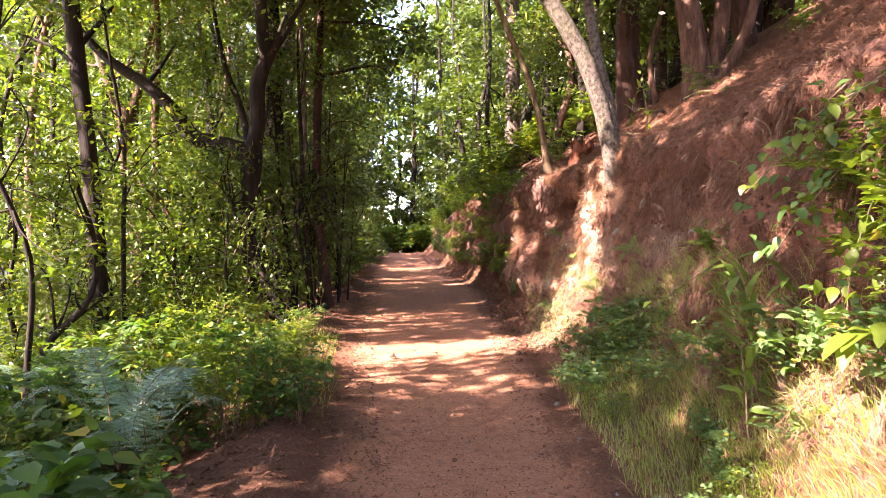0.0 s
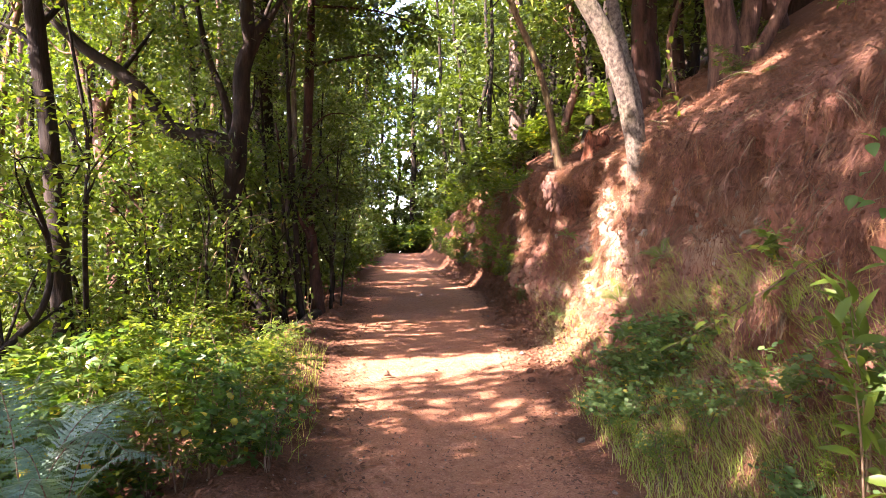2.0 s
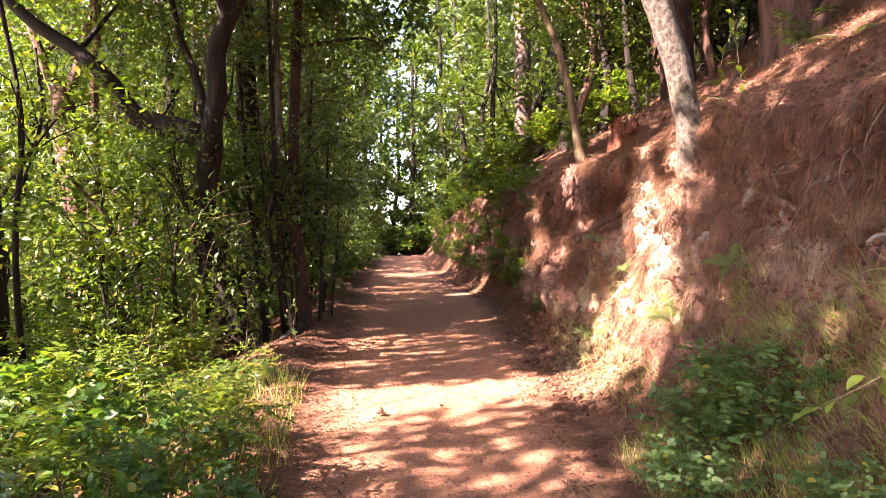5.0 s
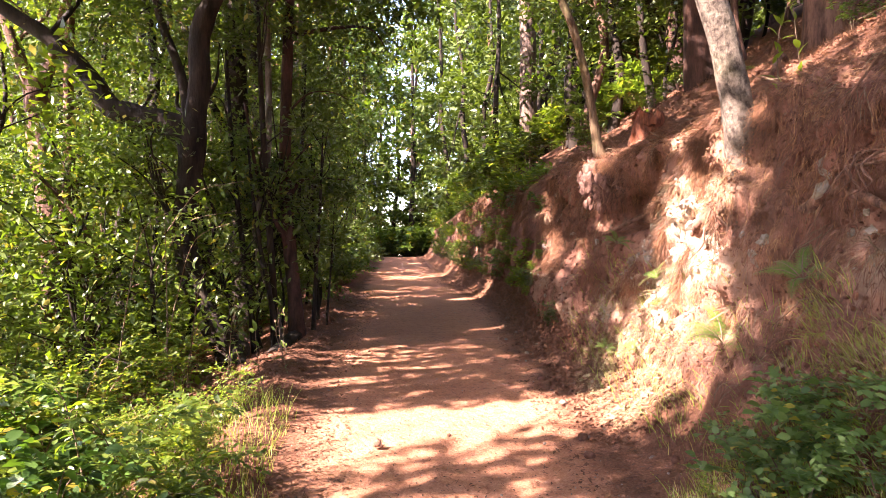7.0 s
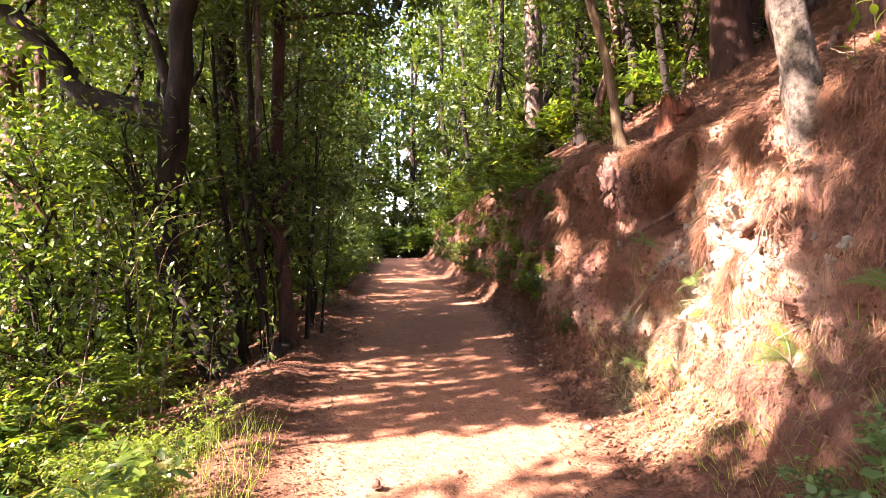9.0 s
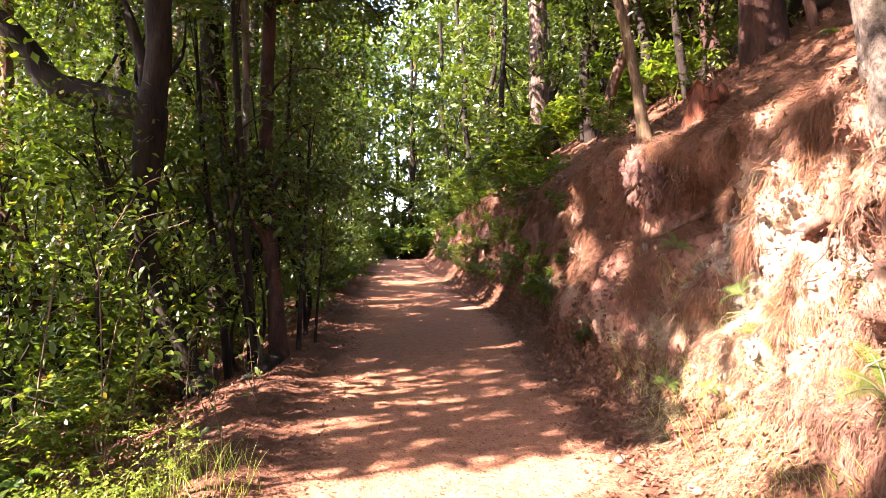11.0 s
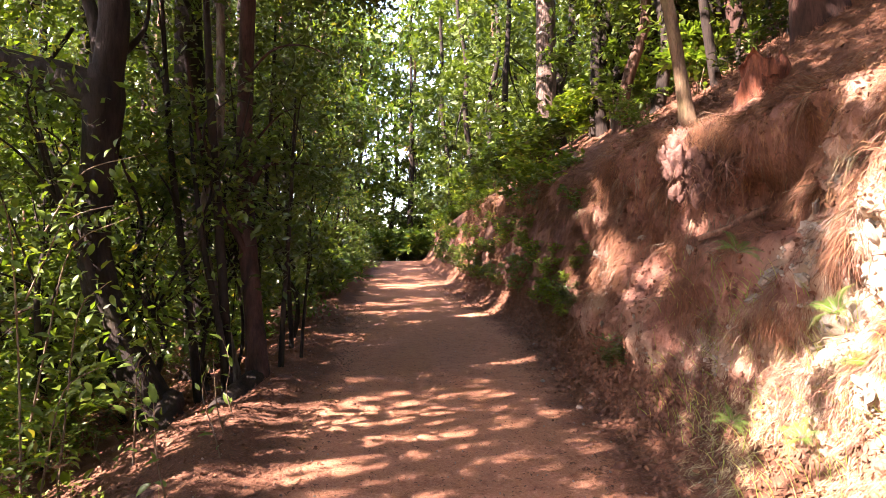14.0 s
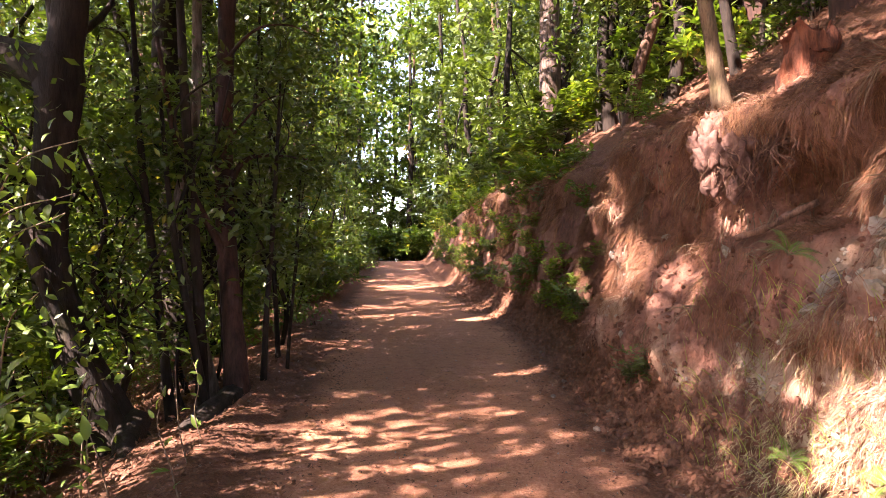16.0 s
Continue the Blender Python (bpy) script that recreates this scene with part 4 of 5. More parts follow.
    for _ in range(30):
        y = rng.uniform(2.6, 6.4)
        x = right_edge(y) + rng.uniform(0.12, 0.75)
        at(rng.choice([11, 6, 6]), x, y, rng.uniform(0.16, 0.32))
    at(4, 2.15, 4.85, 0.42, 1.35)
    for x, y, z, s in ((1.33, 10.95, 0.72, 0.30), (1.45, 10.8, 0.85, 0.22), (1.25, 11.2, 0.66, 0.2)):
        at(3, x, y, s, z)
    for x, y, s in ((3.4, 8.4, 0.4), (4.6, 10.2, 0.5), (4.2, 7.4, 0.4), (3.2, 13.0, 0.6), (2.6, 14.5, 0.6), (3.6, 12.6, 0.8), (2.9, 16.5, 0.8)):
        at(1, x, y, s)


scatter_shrubs()


# ---- ferns ----
def fern(leaf, length, fronds, seed, label, group, spread=0.8, tall=1.0):
    """A fern: arching fronds, each with a rib and pairs of narrow leaflets."""
    rng = np.random.default_rng(seed)
    root = thing("fern", 0, 0, -50, label, "fern", group)
    for k in range(fronds):
        a = 2 * math.pi * k / fronds + rng.uniform(-0.3, 0.3)
        L = length * rng.uniform(0.75, 1.15)
        arch = rng.uniform(0.55, 0.95) * tall
        pts = spline([(0, 0, 0), (0.25 * L * spread, 0, arch * 0.38 * L), (0.6 * L * spread, 0, arch * 0.55 * L), (L * spread, 0, arch * 0.42 * L)], 14)
        turn = np.array([[math.cos(a), -math.sin(a), 0], [math.sin(a), math.cos(a), 0], [0, 0, 1]])
        pos, al, sd, nr, size = [], [], [], [], []
        n = len(pts)
        tan = np.gradient(pts, axis=0)
        for i in range(7, n, 2):
            t = i / n
            tg = tan[i] / np.linalg.norm(tan[i])
            up = np.cross((0, 1, 0), tg) * -1
            for side in (-1, 1):
                d = np.array([0, side, 0]) * 0.92 + tg * 0.35 - np.array([0, 0, 0.12])
                d /= np.linalg.norm(d)
                pos.append(pts[i]), al.append(d), sd.append(np.cross(up, d)), nr.append(up)
                size.append(L * 0.21 * math.sin(math.pi * min(0.97, 0.18 + 0.82 * t)) ** 0.8 + 0.01)
        size = np.array(size)
        base = [np.array(q) @ turn.T for q in (pos, al, sd, nr)]
        # each leaflet is cut into small teeth on both sides
        P, A, S, N, Z = [], [], [], [], []
        for f in np.linspace(0.04, 0.96, 12):
            for side in (-1, 1):
                P.append(base[0] + base[1] * (size * f)[:, None])
                A.append(base[2] * side * 0.86 + base[1] * 0.5)
                S.append(base[1]), N.append(base[3])
                Z.append(size * 0.155 * (1.12 - f))
        v, fc = leaf_arrays(np.concatenate(P), np.concatenate(Z), rng, 0.95, frame_=(np.concatenate(A), np.concatenate(S), np.concatenate(N)))
        fr = part("frond", mesh_from("frond", v, fc, leaf), root)
        rib = np.hstack([pts[::3] @ turn.T, np.linspace(0.006, 0.002, len(pts[::3]))[:, None]])
        part("rib", tube("rib", rib, TWIG, 5, 2, 0.02), fr)
    return root


FERNS = [fern(FERN, 1.0, 5, 3, "blue-green fern, sky gloss in its colour, with long arching fronds", "ferns in the undergrowth", 0.85, 1.5),
         fern(FERN_LIGHT, 0.32, 6, 5, "small bright fern rooted in the bank", "small ferns on the bank", 0.95)]
for x, y, s, a in ((-2.08, 4.05, 0.95, 0), (-1.75, 3.75, 0.7, 300), (-2.35, 3.05, 0.8, 20), (-3.1, 5.6, 1.0, 130), (-2.4, 5.0, 0.8, 200), (-3.6, 4.6, 1.0, 260), (-4.4, 6.6, 1.0, 10)):
    put(FERNS[0], pose(x, y, ground_at(x, y) + 0.22, 0, 0, a), s)
for x, y, z, s, a in ((1.85, 8.80, 1.42, 0.62, 0), (1.84, 8.45, 1.18, 0.6, 50), (1.76, 7.25, 1.05, 0.95, 90), (2.02, 6.75, 1.5, 0.8, 30), (1.6, 8.7, 0.78, 0.45, 10), (1.66, 8.0, 0.75, 0.4, 200), (1.72, 9.7, 1.75, 0.6, 100),
                      (2.9, 8.2, 2.95, 1.3, 0), (3.3, 7.2, 3.2, 1.6, 40), (1.5, 9.3, 0.7, 0.4, 80), (3.6, 10.4, 3.7, 1.3, 10), (2.2, 12.8, 1.0, 0.8, 0), (4.2, 12.2, 4.3, 1.6, 70)):
    put(FERNS[1], pose(x, y, z, 0, -35 if x < 2.1 else -12, a), s)


# ---- stumps, roots and stones ----
def lump(name, r, material, seed, squash=0.7):
    bm = bmesh.new()
    bmesh.ops.create_icosphere(bm, subdivisions=2, radius=r)
    for v in bm.verts:
        v.co *= 1 + 0.35 * noise.noise(v.co * (2.2 / r) * 0.6 + Vector((seed, 0, 0)))
        v.co.z *= squash
    me = bpy.data.meshes.new(name)
    bm.to_mesh(me)
    bm.free()
    me.materials.append(material)
    return smooth(me)


def broken_stump(x, y, z, r, h, label):
    root = thing("tree_stump", x, y, z, label, "stump")
    me = tube("body", [(0, 0, -0.3, r * 1.2), (0, 0, 0.1, r), (0.02, 0, h * 0.6, r * 0.95), (0.03, 0, h, r * 0.92)], ROTTEN, 18, 6, 0.4, 0.25)
    for v in me.vertices:
        if v.co.z > h * 0.55:
            v.co.z += 0.28 * h * noise.noise((math.atan2(v.co.y, v.co.x) * 2.5, 3, x)) - 0.1 * h * (v.co.z > h * 0.95)
    part("trunk", me, root)
    rng = random.Random(4)
    for k in range(9):
        a, rr = rng.uniform(0, 6.28), r * rng.uniform(0.3, 0.8)
        c, d = math.cos(a), math.sin(a)
        part("splinter", tube("splinter", [(rr * c, rr * d, h * 0.3, 0.035), (rr * c * 1.05, rr * d * 1.05, h * 0.75, 0.025), (rr * c * 1.25, rr * d * 1.1, h * rng.uniform(0.8, 1.12), 0.008)], ROTTEN, 6, 3, 0.4), root)
    return root


broken_stump(2.27, 10.45, 2.92, 0.17, 0.42, "rotten reddish broken tree stump on the bank top")


def root_tangle(x, y, z, n, seed, label, drop=(0.25, 0.7), out=0.16, wide=0.4, thick=0.022):
    rng = random.Random(seed)
    top = thing("exposed_roots", x, y, z, label, "roots", "roots in the bank")
    for _ in range(n):
        a = rng.uniform(-wide, wide)
        d = rng.uniform(*drop)
        r = rng.uniform(0.25, 1) ** 2 * thick + 0.003
        rows = [(0.22, a * 0.6, 0.02, r), (0.0, a * 0.8, rng.uniform(-0.05, 0.06), r)]
        px, py, pz = -0.03, a * 0.8, 0.0
        for k in range(4):
            px += rng.uniform(-out, out) * 0.5 - 0.02
            py += rng.uniform(-0.12, 0.12)
            pz -= d / 4
            rows.append((px, py, pz, r * (0.85 - 0.2 * k)))
        part("root", tube("root", rows, ROOT, 6, 4, 0.25), top)
    return top


CLOD_SOIL = plain_material("dry_clod_soil", (0.065, 0.032, 0.025), (0.19, 0.10, 0.076), 14, 0.95, 0.03)


def root_clod(x, y, z, label):
    """A hanging lump of dry soil held together by roots, in ragged lobes."""
    top = thing("root_clod", x, y, z, label, "roots", "roots in the bank")
    for k, (dx, dy, dz, r, tall) in enumerate(((0.06, 0.07, 0.04, 0.15, 1.2), (-0.04, -0.04, -0.08, 0.09, 1.5), (0.10, -0.12, -0.12, 0.09, 1.7), (-0.01, -0.02, -0.24, 0.055, 1.9), (0.09, -0.14, -0.30, 0.045, 2.0), (-0.11, 0.04, 0.02, 0.05, 1.3), (0.22, -0.1, 0.02, 0.12, 0.9), (0.17, -0.16, -0.2, 0.04, 1.8))):
        bm = bmesh.new()
        bmesh.ops.create_icosphere(bm, subdivisions=4, radius=r)
        for v in bm.verts:
            n = 0.4 * noise.noise(v.co * (1.6 / r) * 0.8 + Vector((k, 0, 3))) + 0.75 * (0.3 - abs(noise.noise(v.co * 15 + Vector((0, k, 0))))) + 0.35 * noise.noise(v.co * 38) + 0.2 * noise.noise(v.co * 80)
            v.co *= 1 + n
            v.co.z *= tall
            v.co += Vector((dx, dy, dz))
        me = bpy.data.meshes.new("earth_lobe")
        bm.to_mesh(me)
        bm.free()
        me.materials.append(CLOD_SOIL)
        part("earth_lobe", smooth(me), top)
    rng = random.Random(8)
    for _ in range(70):
        a = rng.uniform(-0.28, 0.22)
        px, py, pz = rng.uniform(-0.10, 0.34), a, rng.uniform(-0.25, 0.05)
        r, rows = rng.uniform(0.002, 0.006), []
        d = rng.uniform(0.08, 0.34)
        for j in range(5):
            rows.append((px, py - 0.08, pz, r * (1 - 0.15 * j)))
            px, py, pz = px + rng.uniform(-0.045, 0.045), py + rng.uniform(-0.05, 0.03), pz - d / 5 * rng.uniform(0.4, 1.4)
        part("root", tube("root", rows, ROOT, 5, 3, 0.2), top)
    return top


root_clod(1.64, 10.5, 2.52, "clod of dry earth and reddish roots hanging from the undercut bank")
root_tangle(1.95, 10.3, 2.5, 40, 2, "fine reddish roots hanging in the hollow of the bank", (0.15, 0.5), 0.18, 0.35, 0.006)
root_tangle(2.02, 7.55, 2.08, 9, 5, "gnarled roots of the leaning tree gripping the bank", (0.2, 0.5), 0.12, 0.3, 0.035)
root_tangle(2.2, 6.2, 2.2, 9, 6, "thin dry roots hanging from the bank edge", (0.2, 0.6), 0.12, 0.7, 0.007)
root_tangle(2.2, 5.0, 2.2, 9, 8, "thin dry roots hanging from the bank edge", (0.2, 0.6), 0.12, 0.7, 0.007)


def surface_root(rows, label, bark=ROOT):
    r0 = rows[0]
    top = thing("surface_root", r0[0], r0[1], r0[2], label, "roots", "roots in the bank")
    part("root", tube("root", np.array(rows) - np.array([*r0[:3], 0]), bark, 8, 6, 0.35 if bark is ROOT else 0.12), top)


surface_root([(2.14, 7.5, 2.2, 0.05), (2.1, 7.25, 2.0, 0.042), (2.14, 6.98, 1.93, 0.045), (2.18, 6.75, 2.02, 0.035), (2.2, 6.5, 1.98, 0.03), (2.24, 6.2, 1.85, 0.015)], "thick root of the leaning tree running along the bank")
surface_root([(2.05, 7.7, 2.1, 0.06), (1.93, 7.8, 1.95, 0.05), (1.92, 8.05, 1.88, 0.04), (2.0, 8.3, 1.8, 0.02)], "thick root of the leaning tree running along the bank")
surface_root([(2.05, 7.5, 2.1, 0.05), (1.9, 7.42, 1.85, 0.035), (1.9, 7.35, 1.6, 0.02)], "thick root of the leaning tree running along the bank")
surface_root([(2.1, 7.55, 2.25, 0.05), (2.1, 7.42, 2.05, 0.045), (2.12, 7.3, 1.92, 0.035), (2.2, 7.2, 1.8, 0.02)], "thick root of the leaning tree running along the bank")
surface_root([(2.05, 7.62, 2.15, 0.045), (1.98, 7.72, 2.0, 0.035), (1.98, 7.9, 1.96, 0.025), (2.05, 8.1, 1.98, 0.012)], "thick root of the leaning tree running along the bank")
surface_root([(2.3, 7.0, 2.5, 0.012), (2.2, 6.8, 2.35, 0.012), (2.15, 6.5, 2.55, 0.01), (2.2, 6.3, 2.75, 0.004)], "thin bare twig on the bank")
surface_root([(1.72, 10.35, 1.86, 0.018), (1.9, 10.3, 1.93, 0.026), (2.05, 10.25, 2.02, 0.032), (2.2, 10.2, 2.1, 0.02)], "pale broken root lying in the hollow of the bank")
surface_root([(3.3, 9.2, 3.45, 0.02), (3.05, 8.9, 3.5, 0.025), (2.8, 8.6, 3.25, 0.02), (2.5, 8.3, 2.85, 0.012)], "fallen grey branch lying on the slope")


tagged(new("stone", lump("stone", 0.038, ROOT, 3, 0.8)), "small dark cone lying on the dirt path", "cone").location = (-0.61, 7.6, 0.275)
STONES = [lump("stone", 0.05, STONE, k, 0.65) for k in range(4)] + [lump("clod", 0.06, SOIL_CLOD, k + 9, 0.8) for k in range(4)]


def rubble():
    """Loose stones and clods along the foot of the bank."""
    rng = random.Random(12)
    for k in range(150):
        y = rng.uniform(3.0, 16) if k < 120 else rng.uniform(2, 12)
        x = right_edge(y) + rng.uniform(-0.25, 0.5) if k < 120 else rng.uniform(left_edge(y), right_edge(y))
        s = rng.uniform(0.2, 0.9) ** 1.6 * (1.0 if k < 120 else 0.35)
        i = rng.randrange(8)
        o = new("stone" if i < 4 else "clod", STONES[i])
        o.matrix_basis = pose(x, y, ground_at(x, y) + 0.006 * s, rng.uniform(-30, 30), rng.uniform(-30, 30), rng.uniform(0, 360)) @ Matrix.Diagonal((s, s, s, 1))
        tagged(o, "small loose stone beside the dirt path" if i < 4 else "crumbled clod of red earth below the bank", "stone" if i < 4 else "clod", "loose stones and clods")


rubble()


# ---- creepers and shoots on the bank ----
def spray(stem, leaf, size, slim, n, label, category="creeper", side_len=0.0, seed=0, droop=0.2, r=0.006):
    """A thin stem with leaves set along it, each leaf a part of its own mesh data."""
    rng = np.random.default_rng(seed)
    root = thing("creeper", *stem[0], label, category, "creepers on the bank")
    rows = np.array(stem, float) - np.array(stem[0])
    rows = np.hstack([rows, np.linspace(r, r * 0.3, len(rows))[:, None]])
    part("stem", tube("stem", rows, TWIG, 5, 5, 0.05), root)
    line = spline(rows, 12)[3:, :3]
    me = blade("leaf", size, slim, leaf)
    for k in range(n):
        i = int((k + rng.uniform(0, 0.9)) / n * (len(line) - 1))
        p = line[i] + rng.normal(size=3) * side_len
        d = Vector(line[min(i + 1, len(line) - 1)] - line[max(i - 1, 0)]).normalized()
        out = Vector(rng.normal(size=3)) * 0.6 + d * 0.7 + Vector((-0.35, -0.25, -droop))
        o = part("leaf", me, root)
        up = Vector((rng.normal() * 0.3 - 0.2, rng.normal() * 0.3 - 0.3, 1))
        z = (up - out * (up.dot(out) / out.length_squared)).normalized()
        x = out.normalized()
        o.matrix_basis = Matrix.Translation(p) @ Matrix((x, z.cross(x), z)).transposed().to_4x4() @ Matrix.Scale(rng.uniform(0.6, 1.25), 4)
    return root


spray([(2.05, 4.25, 1.58), (1.85, 4.4, 1.42), (1.6, 4.55, 1.2), (1.28, 4.62, 1.0)], LIME, 0.075, 0.5, 26, "trailing creeper with small yellow-green leaves", seed=1, side_len=0.02)
for k, rows in enumerate(([(2.2, 2.7, 2.45), (1.9, 2.75, 2.3), (1.6, 2.8, 2.05), (1.36, 2.85, 1.8)], [(2.2, 2.8, 2.3), (1.95, 2.9, 2.05), (1.7, 2.95, 1.75), (1.55, 3.0, 1.5)], [(2.1, 2.6, 2.2), (1.85, 2.65, 1.85), (1.75, 2.7, 1.5), (1.72, 2.7, 1.25)],
                          [(2.2, 3.2, 2.4), (1.95, 3.3, 2.25), (1.75, 3.35, 2.0), (1.6, 3.4, 1.75)])):
    spray(rows, BRAMBLE if k % 2 else LIME, 0.072, 0.6, 36, "leafy bramble branch hanging over the bank", seed=k + 5, side_len=0.05)
for k, (x, y, z) in enumerate(((1.72, 3.5, 0.7), (1.8, 3.6, 0.75), (1.64, 3.4, 0.62), (1.9, 3.35, 0.85))):
    spray([(x, y, z - 0.1), (x - 0.03, y - 0.02, z + 0.25), (x - 0.08, y - 0.04, z + 0.5), (x - 0.12 - 0.03 * k, y - 0.06, z + 0.72)], LAUREL, 0.15, 0.28, 22, "upright shoot with long glossy green leaves", "shoot", 0.012, 20 + k, 0.1)
spray([(1.95, 2.45, 1.32), (1.8, 2.42, 1.3), (1.64, 2.4, 1.25), (1.5, 2.38, 1.2)], LIME, 0.15, 0.45, 11, "sapling twig with large pale green leaves", "sapling", 0.01, 31, 0.25)
spray([(2.6, 7.7, 2.5), (2.5, 7.6, 2.9), (2.42, 7.55, 3.3), (2.35, 7.5, 3.75)], LIME, 0.11, 0.35, 18, "slender green shoot beside the leaning tree", "shoot", 0.02, 32, 0.1)
spray([(2.3, 7.5, 2.45), (2.22, 7.4, 2.8), (2.2, 7.35, 3.2), (2.3, 7.3, 3.5)], LIME, 0.11, 0.35, 14, "slender green shoot beside the leaning tree", "shoot", 0.02, 33, 0.1)
for k, (x, y) in enumerate(((-1.75, 9.6), (-1.9, 10.1), (-2.0, 10.6), (-2.3, 9.9), (-1.8, 8.9), (-2.6, 9.3))):
    z = ground_at(x, y)
    spray([(x, y, z), (x - 0.05, y, z + 0.2), (x - 0.12 + 0.05 * (k % 3), y, z + 0.42), (x - 0.1, y + 0.05, z + 0.62)], DEAD_LEAF if k % 2 else LAUREL, 0.05 if k % 2 else 0.10, 0.4, 8, "dry brown twig at the path edge" if k % 2 else "small laurel seedling at the path edge", "twig" if k % 2 else "seedling", 0.02, 50 + k, 0.2)
surface_root([(-2.02, 9.9, 0.16, 0.07), (-2.12, 10.3, 0.25, 0.11), (-2.25, 10.8, 0.29, 0.12), (-2.28, 11.4, 0.34, 0.13), (-2.2, 12.0, 0.45, 0.12)], "dark mossy root ridge between the trunks at the path edge", BARK_SHADED)
surface_root([(-2.4, 10.3, 0.25, 0.05), (-2.6, 10.7, 0.32, 0.09), (-2.72, 11.1, 0.42, 0.13)], "dark mossy root spreading from the crooked trunk", BARK_SHADED)
surface_root([(-2.0, 9.3, 0.30, 0.05), (-2.2, 9.1, 0.25, 0.055), (-2.45, 8.85, 0.15, 0.05), (-2.7, 8.6, 0.0, 0.05)], "pale dead branch lying at the path edge")

# leafy boughs hanging in front of the leaning trunk
for k, (x, y, z, dx, dy, dz) in enumerate(((-3.3, 9.4, 0.1, 0.35, -0.2, 1.5), (-3.4, 9.2, 0.1, 0.1, -0.3, 2.0), (-3.6, 9.6, 0.6, 0.7, -0.4, 1.4), (-3.2, 9.0, 0.0, 0.3, 0.0, 1.1), (-3.8, 9.0, 0.5, 0.5, -0.2, 1.6), (-3.0, 9.8, 0.2, 0.2, -0.3, 0.9), (-3.9, 10.0, 1.4, 0.9, -0.6, 0.7), (-3.7, 9.9, 1.9, 0.8, -0.5, 0.5))):
    x, y = x + 0.5, y + 0.15
    spray([(x, y, z), (x + dx * 0.25, y + dy * 0.2, z + dz * 0.45), (x + dx * 0.6, y + dy * 0.6, z + dz * 0.85), (x + dx * 1.3, y + dy * 1.2, z + dz * 0.98)], LAUREL if k % 3 else LIME, 0.095, 0.45, 55, "leafy laurel bough hanging beside the leaning trunk", "bough", 0.10, 70 + k, 0.25, 0.009)


# ---- litter, straw and grass, laid on the ground as it lies ----
GROUND_MESH = bpy.data.objects["ground"].data
CO = np.empty(len(GROUND_MESH.vertices) * 3, np.float32)
GROUND_MESH.vertices.foreach_get("co", CO)
CO = CO.reshape(-1, 3)
NO = np.empty(len(GROUND_MESH.vertices) * 3, np.float32)
GROUND_MESH.vertices.foreach_get("normal", NO)
NO = NO.reshape(-1, 3)
NO = NO * np.sign(NO[:, 2:3] + 1e-6 + (np.abs(NO[:, 2:3]) < 0.3) * -np.sign(NO[:, :1]) * 2)
CUT = np.empty(len(CO), np.float32)
GROUND_MESH.attributes["cut"].data.foreach_get("value", CUT)
OFF_R = CO[:, 0] - right_edge(CO[:, 1].astype(float))
OFF_L = left_edge(CO[:, 1].astype(float)) - CO[:, 0]


def pick(mask, n, rng):
    idx = np.flatnonzero(mask)
    i = rng.choice(idx, n)
    jit = rng.normal(size=(n, 3)) * 0.03
    jit -= NO[i] * (jit * NO[i]).sum(1)[:, None]
    return CO[i] + jit, NO[i]


def lying(name, mask, n, size, slim, material, seed, label, category, tilt=0.25, lift=0.004, fine=False):
    rng = np.random.default_rng(seed)
    pos, nrm = pick(mask, n, rng)
    nrm = nrm + rng.normal(size=nrm.shape) * tilt
    nrm /= np.linalg.norm(nrm, axis=1)[:, None]
    al = rng.normal(size=(n, 3))
    al -= nrm * (al * nrm).sum(1)[:, None]
    al /= np.linalg.norm(al, axis=1)[:, None]
    v, f = leaf_arrays(pos + nrm * lift, size, rng, slim, fold=0.35, fine=fine, frame_=(al, np.cross(nrm, al), nrm))
    return tagged(new(name, mesh_from(name, v, f, material)), label, category, kind="stuff")


def on_face(y, z):
    """The point of the bank's face nearest to a given y and z."""
    d = np.hypot(CO[:, 1] - y, CO[:, 2] - z) + (np.abs(CO[:, 0] - 1.8) > 0.9) * 9
    return CO[np.argmin(d)]


def outcrop():
    """Pale broken rock that shows where the needles have slid off the bank."""
    rng = random.Random(44)
    shapes = []
    for k in range(6):
        me = lump("rock", 0.1, CHALK, k + 60, 0.75)
        for v in me.vertices:
            q = Vector(v.co)
            v.co = q + q.normalized() * 0.05 * noise.noise(q * 14 + Vector((k, 0, 0)))
        me.polygons.foreach_set("use_smooth", np.zeros(len(me.polygons), bool))
        shapes.append(me)
    for k in range(110):
        y, z = ((rng.gauss(9.15, 0.42), rng.gauss(1.78, 0.2)), (rng.gauss(8.5, 0.35), rng.gauss(1.5, 0.25)), (rng.gauss(11.6, 0.3), rng.gauss(1.55, 0.2)), (rng.gauss(6.6, 0.5), rng.gauss(1.75, 0.18)))[(0, 0, 0, 1, 1, 2, 3)[k % 7]]
        p = on_face(y, z)
        s = rng.uniform(0.18, 0.62)
        o = new("rock", shapes[k % 6])
        o.matrix_basis = pose(p[0] + 0.02 * s, p[1], p[2], rng.uniform(0, 360), rng.uniform(0, 360), rng.uniform(0, 360)) @ Matrix.Diagonal((s, s * 1.2, s * 0.8, 1))
        tagged(o, "pale broken rock embedded in the earth bank", "rock", "rocks in the bank")


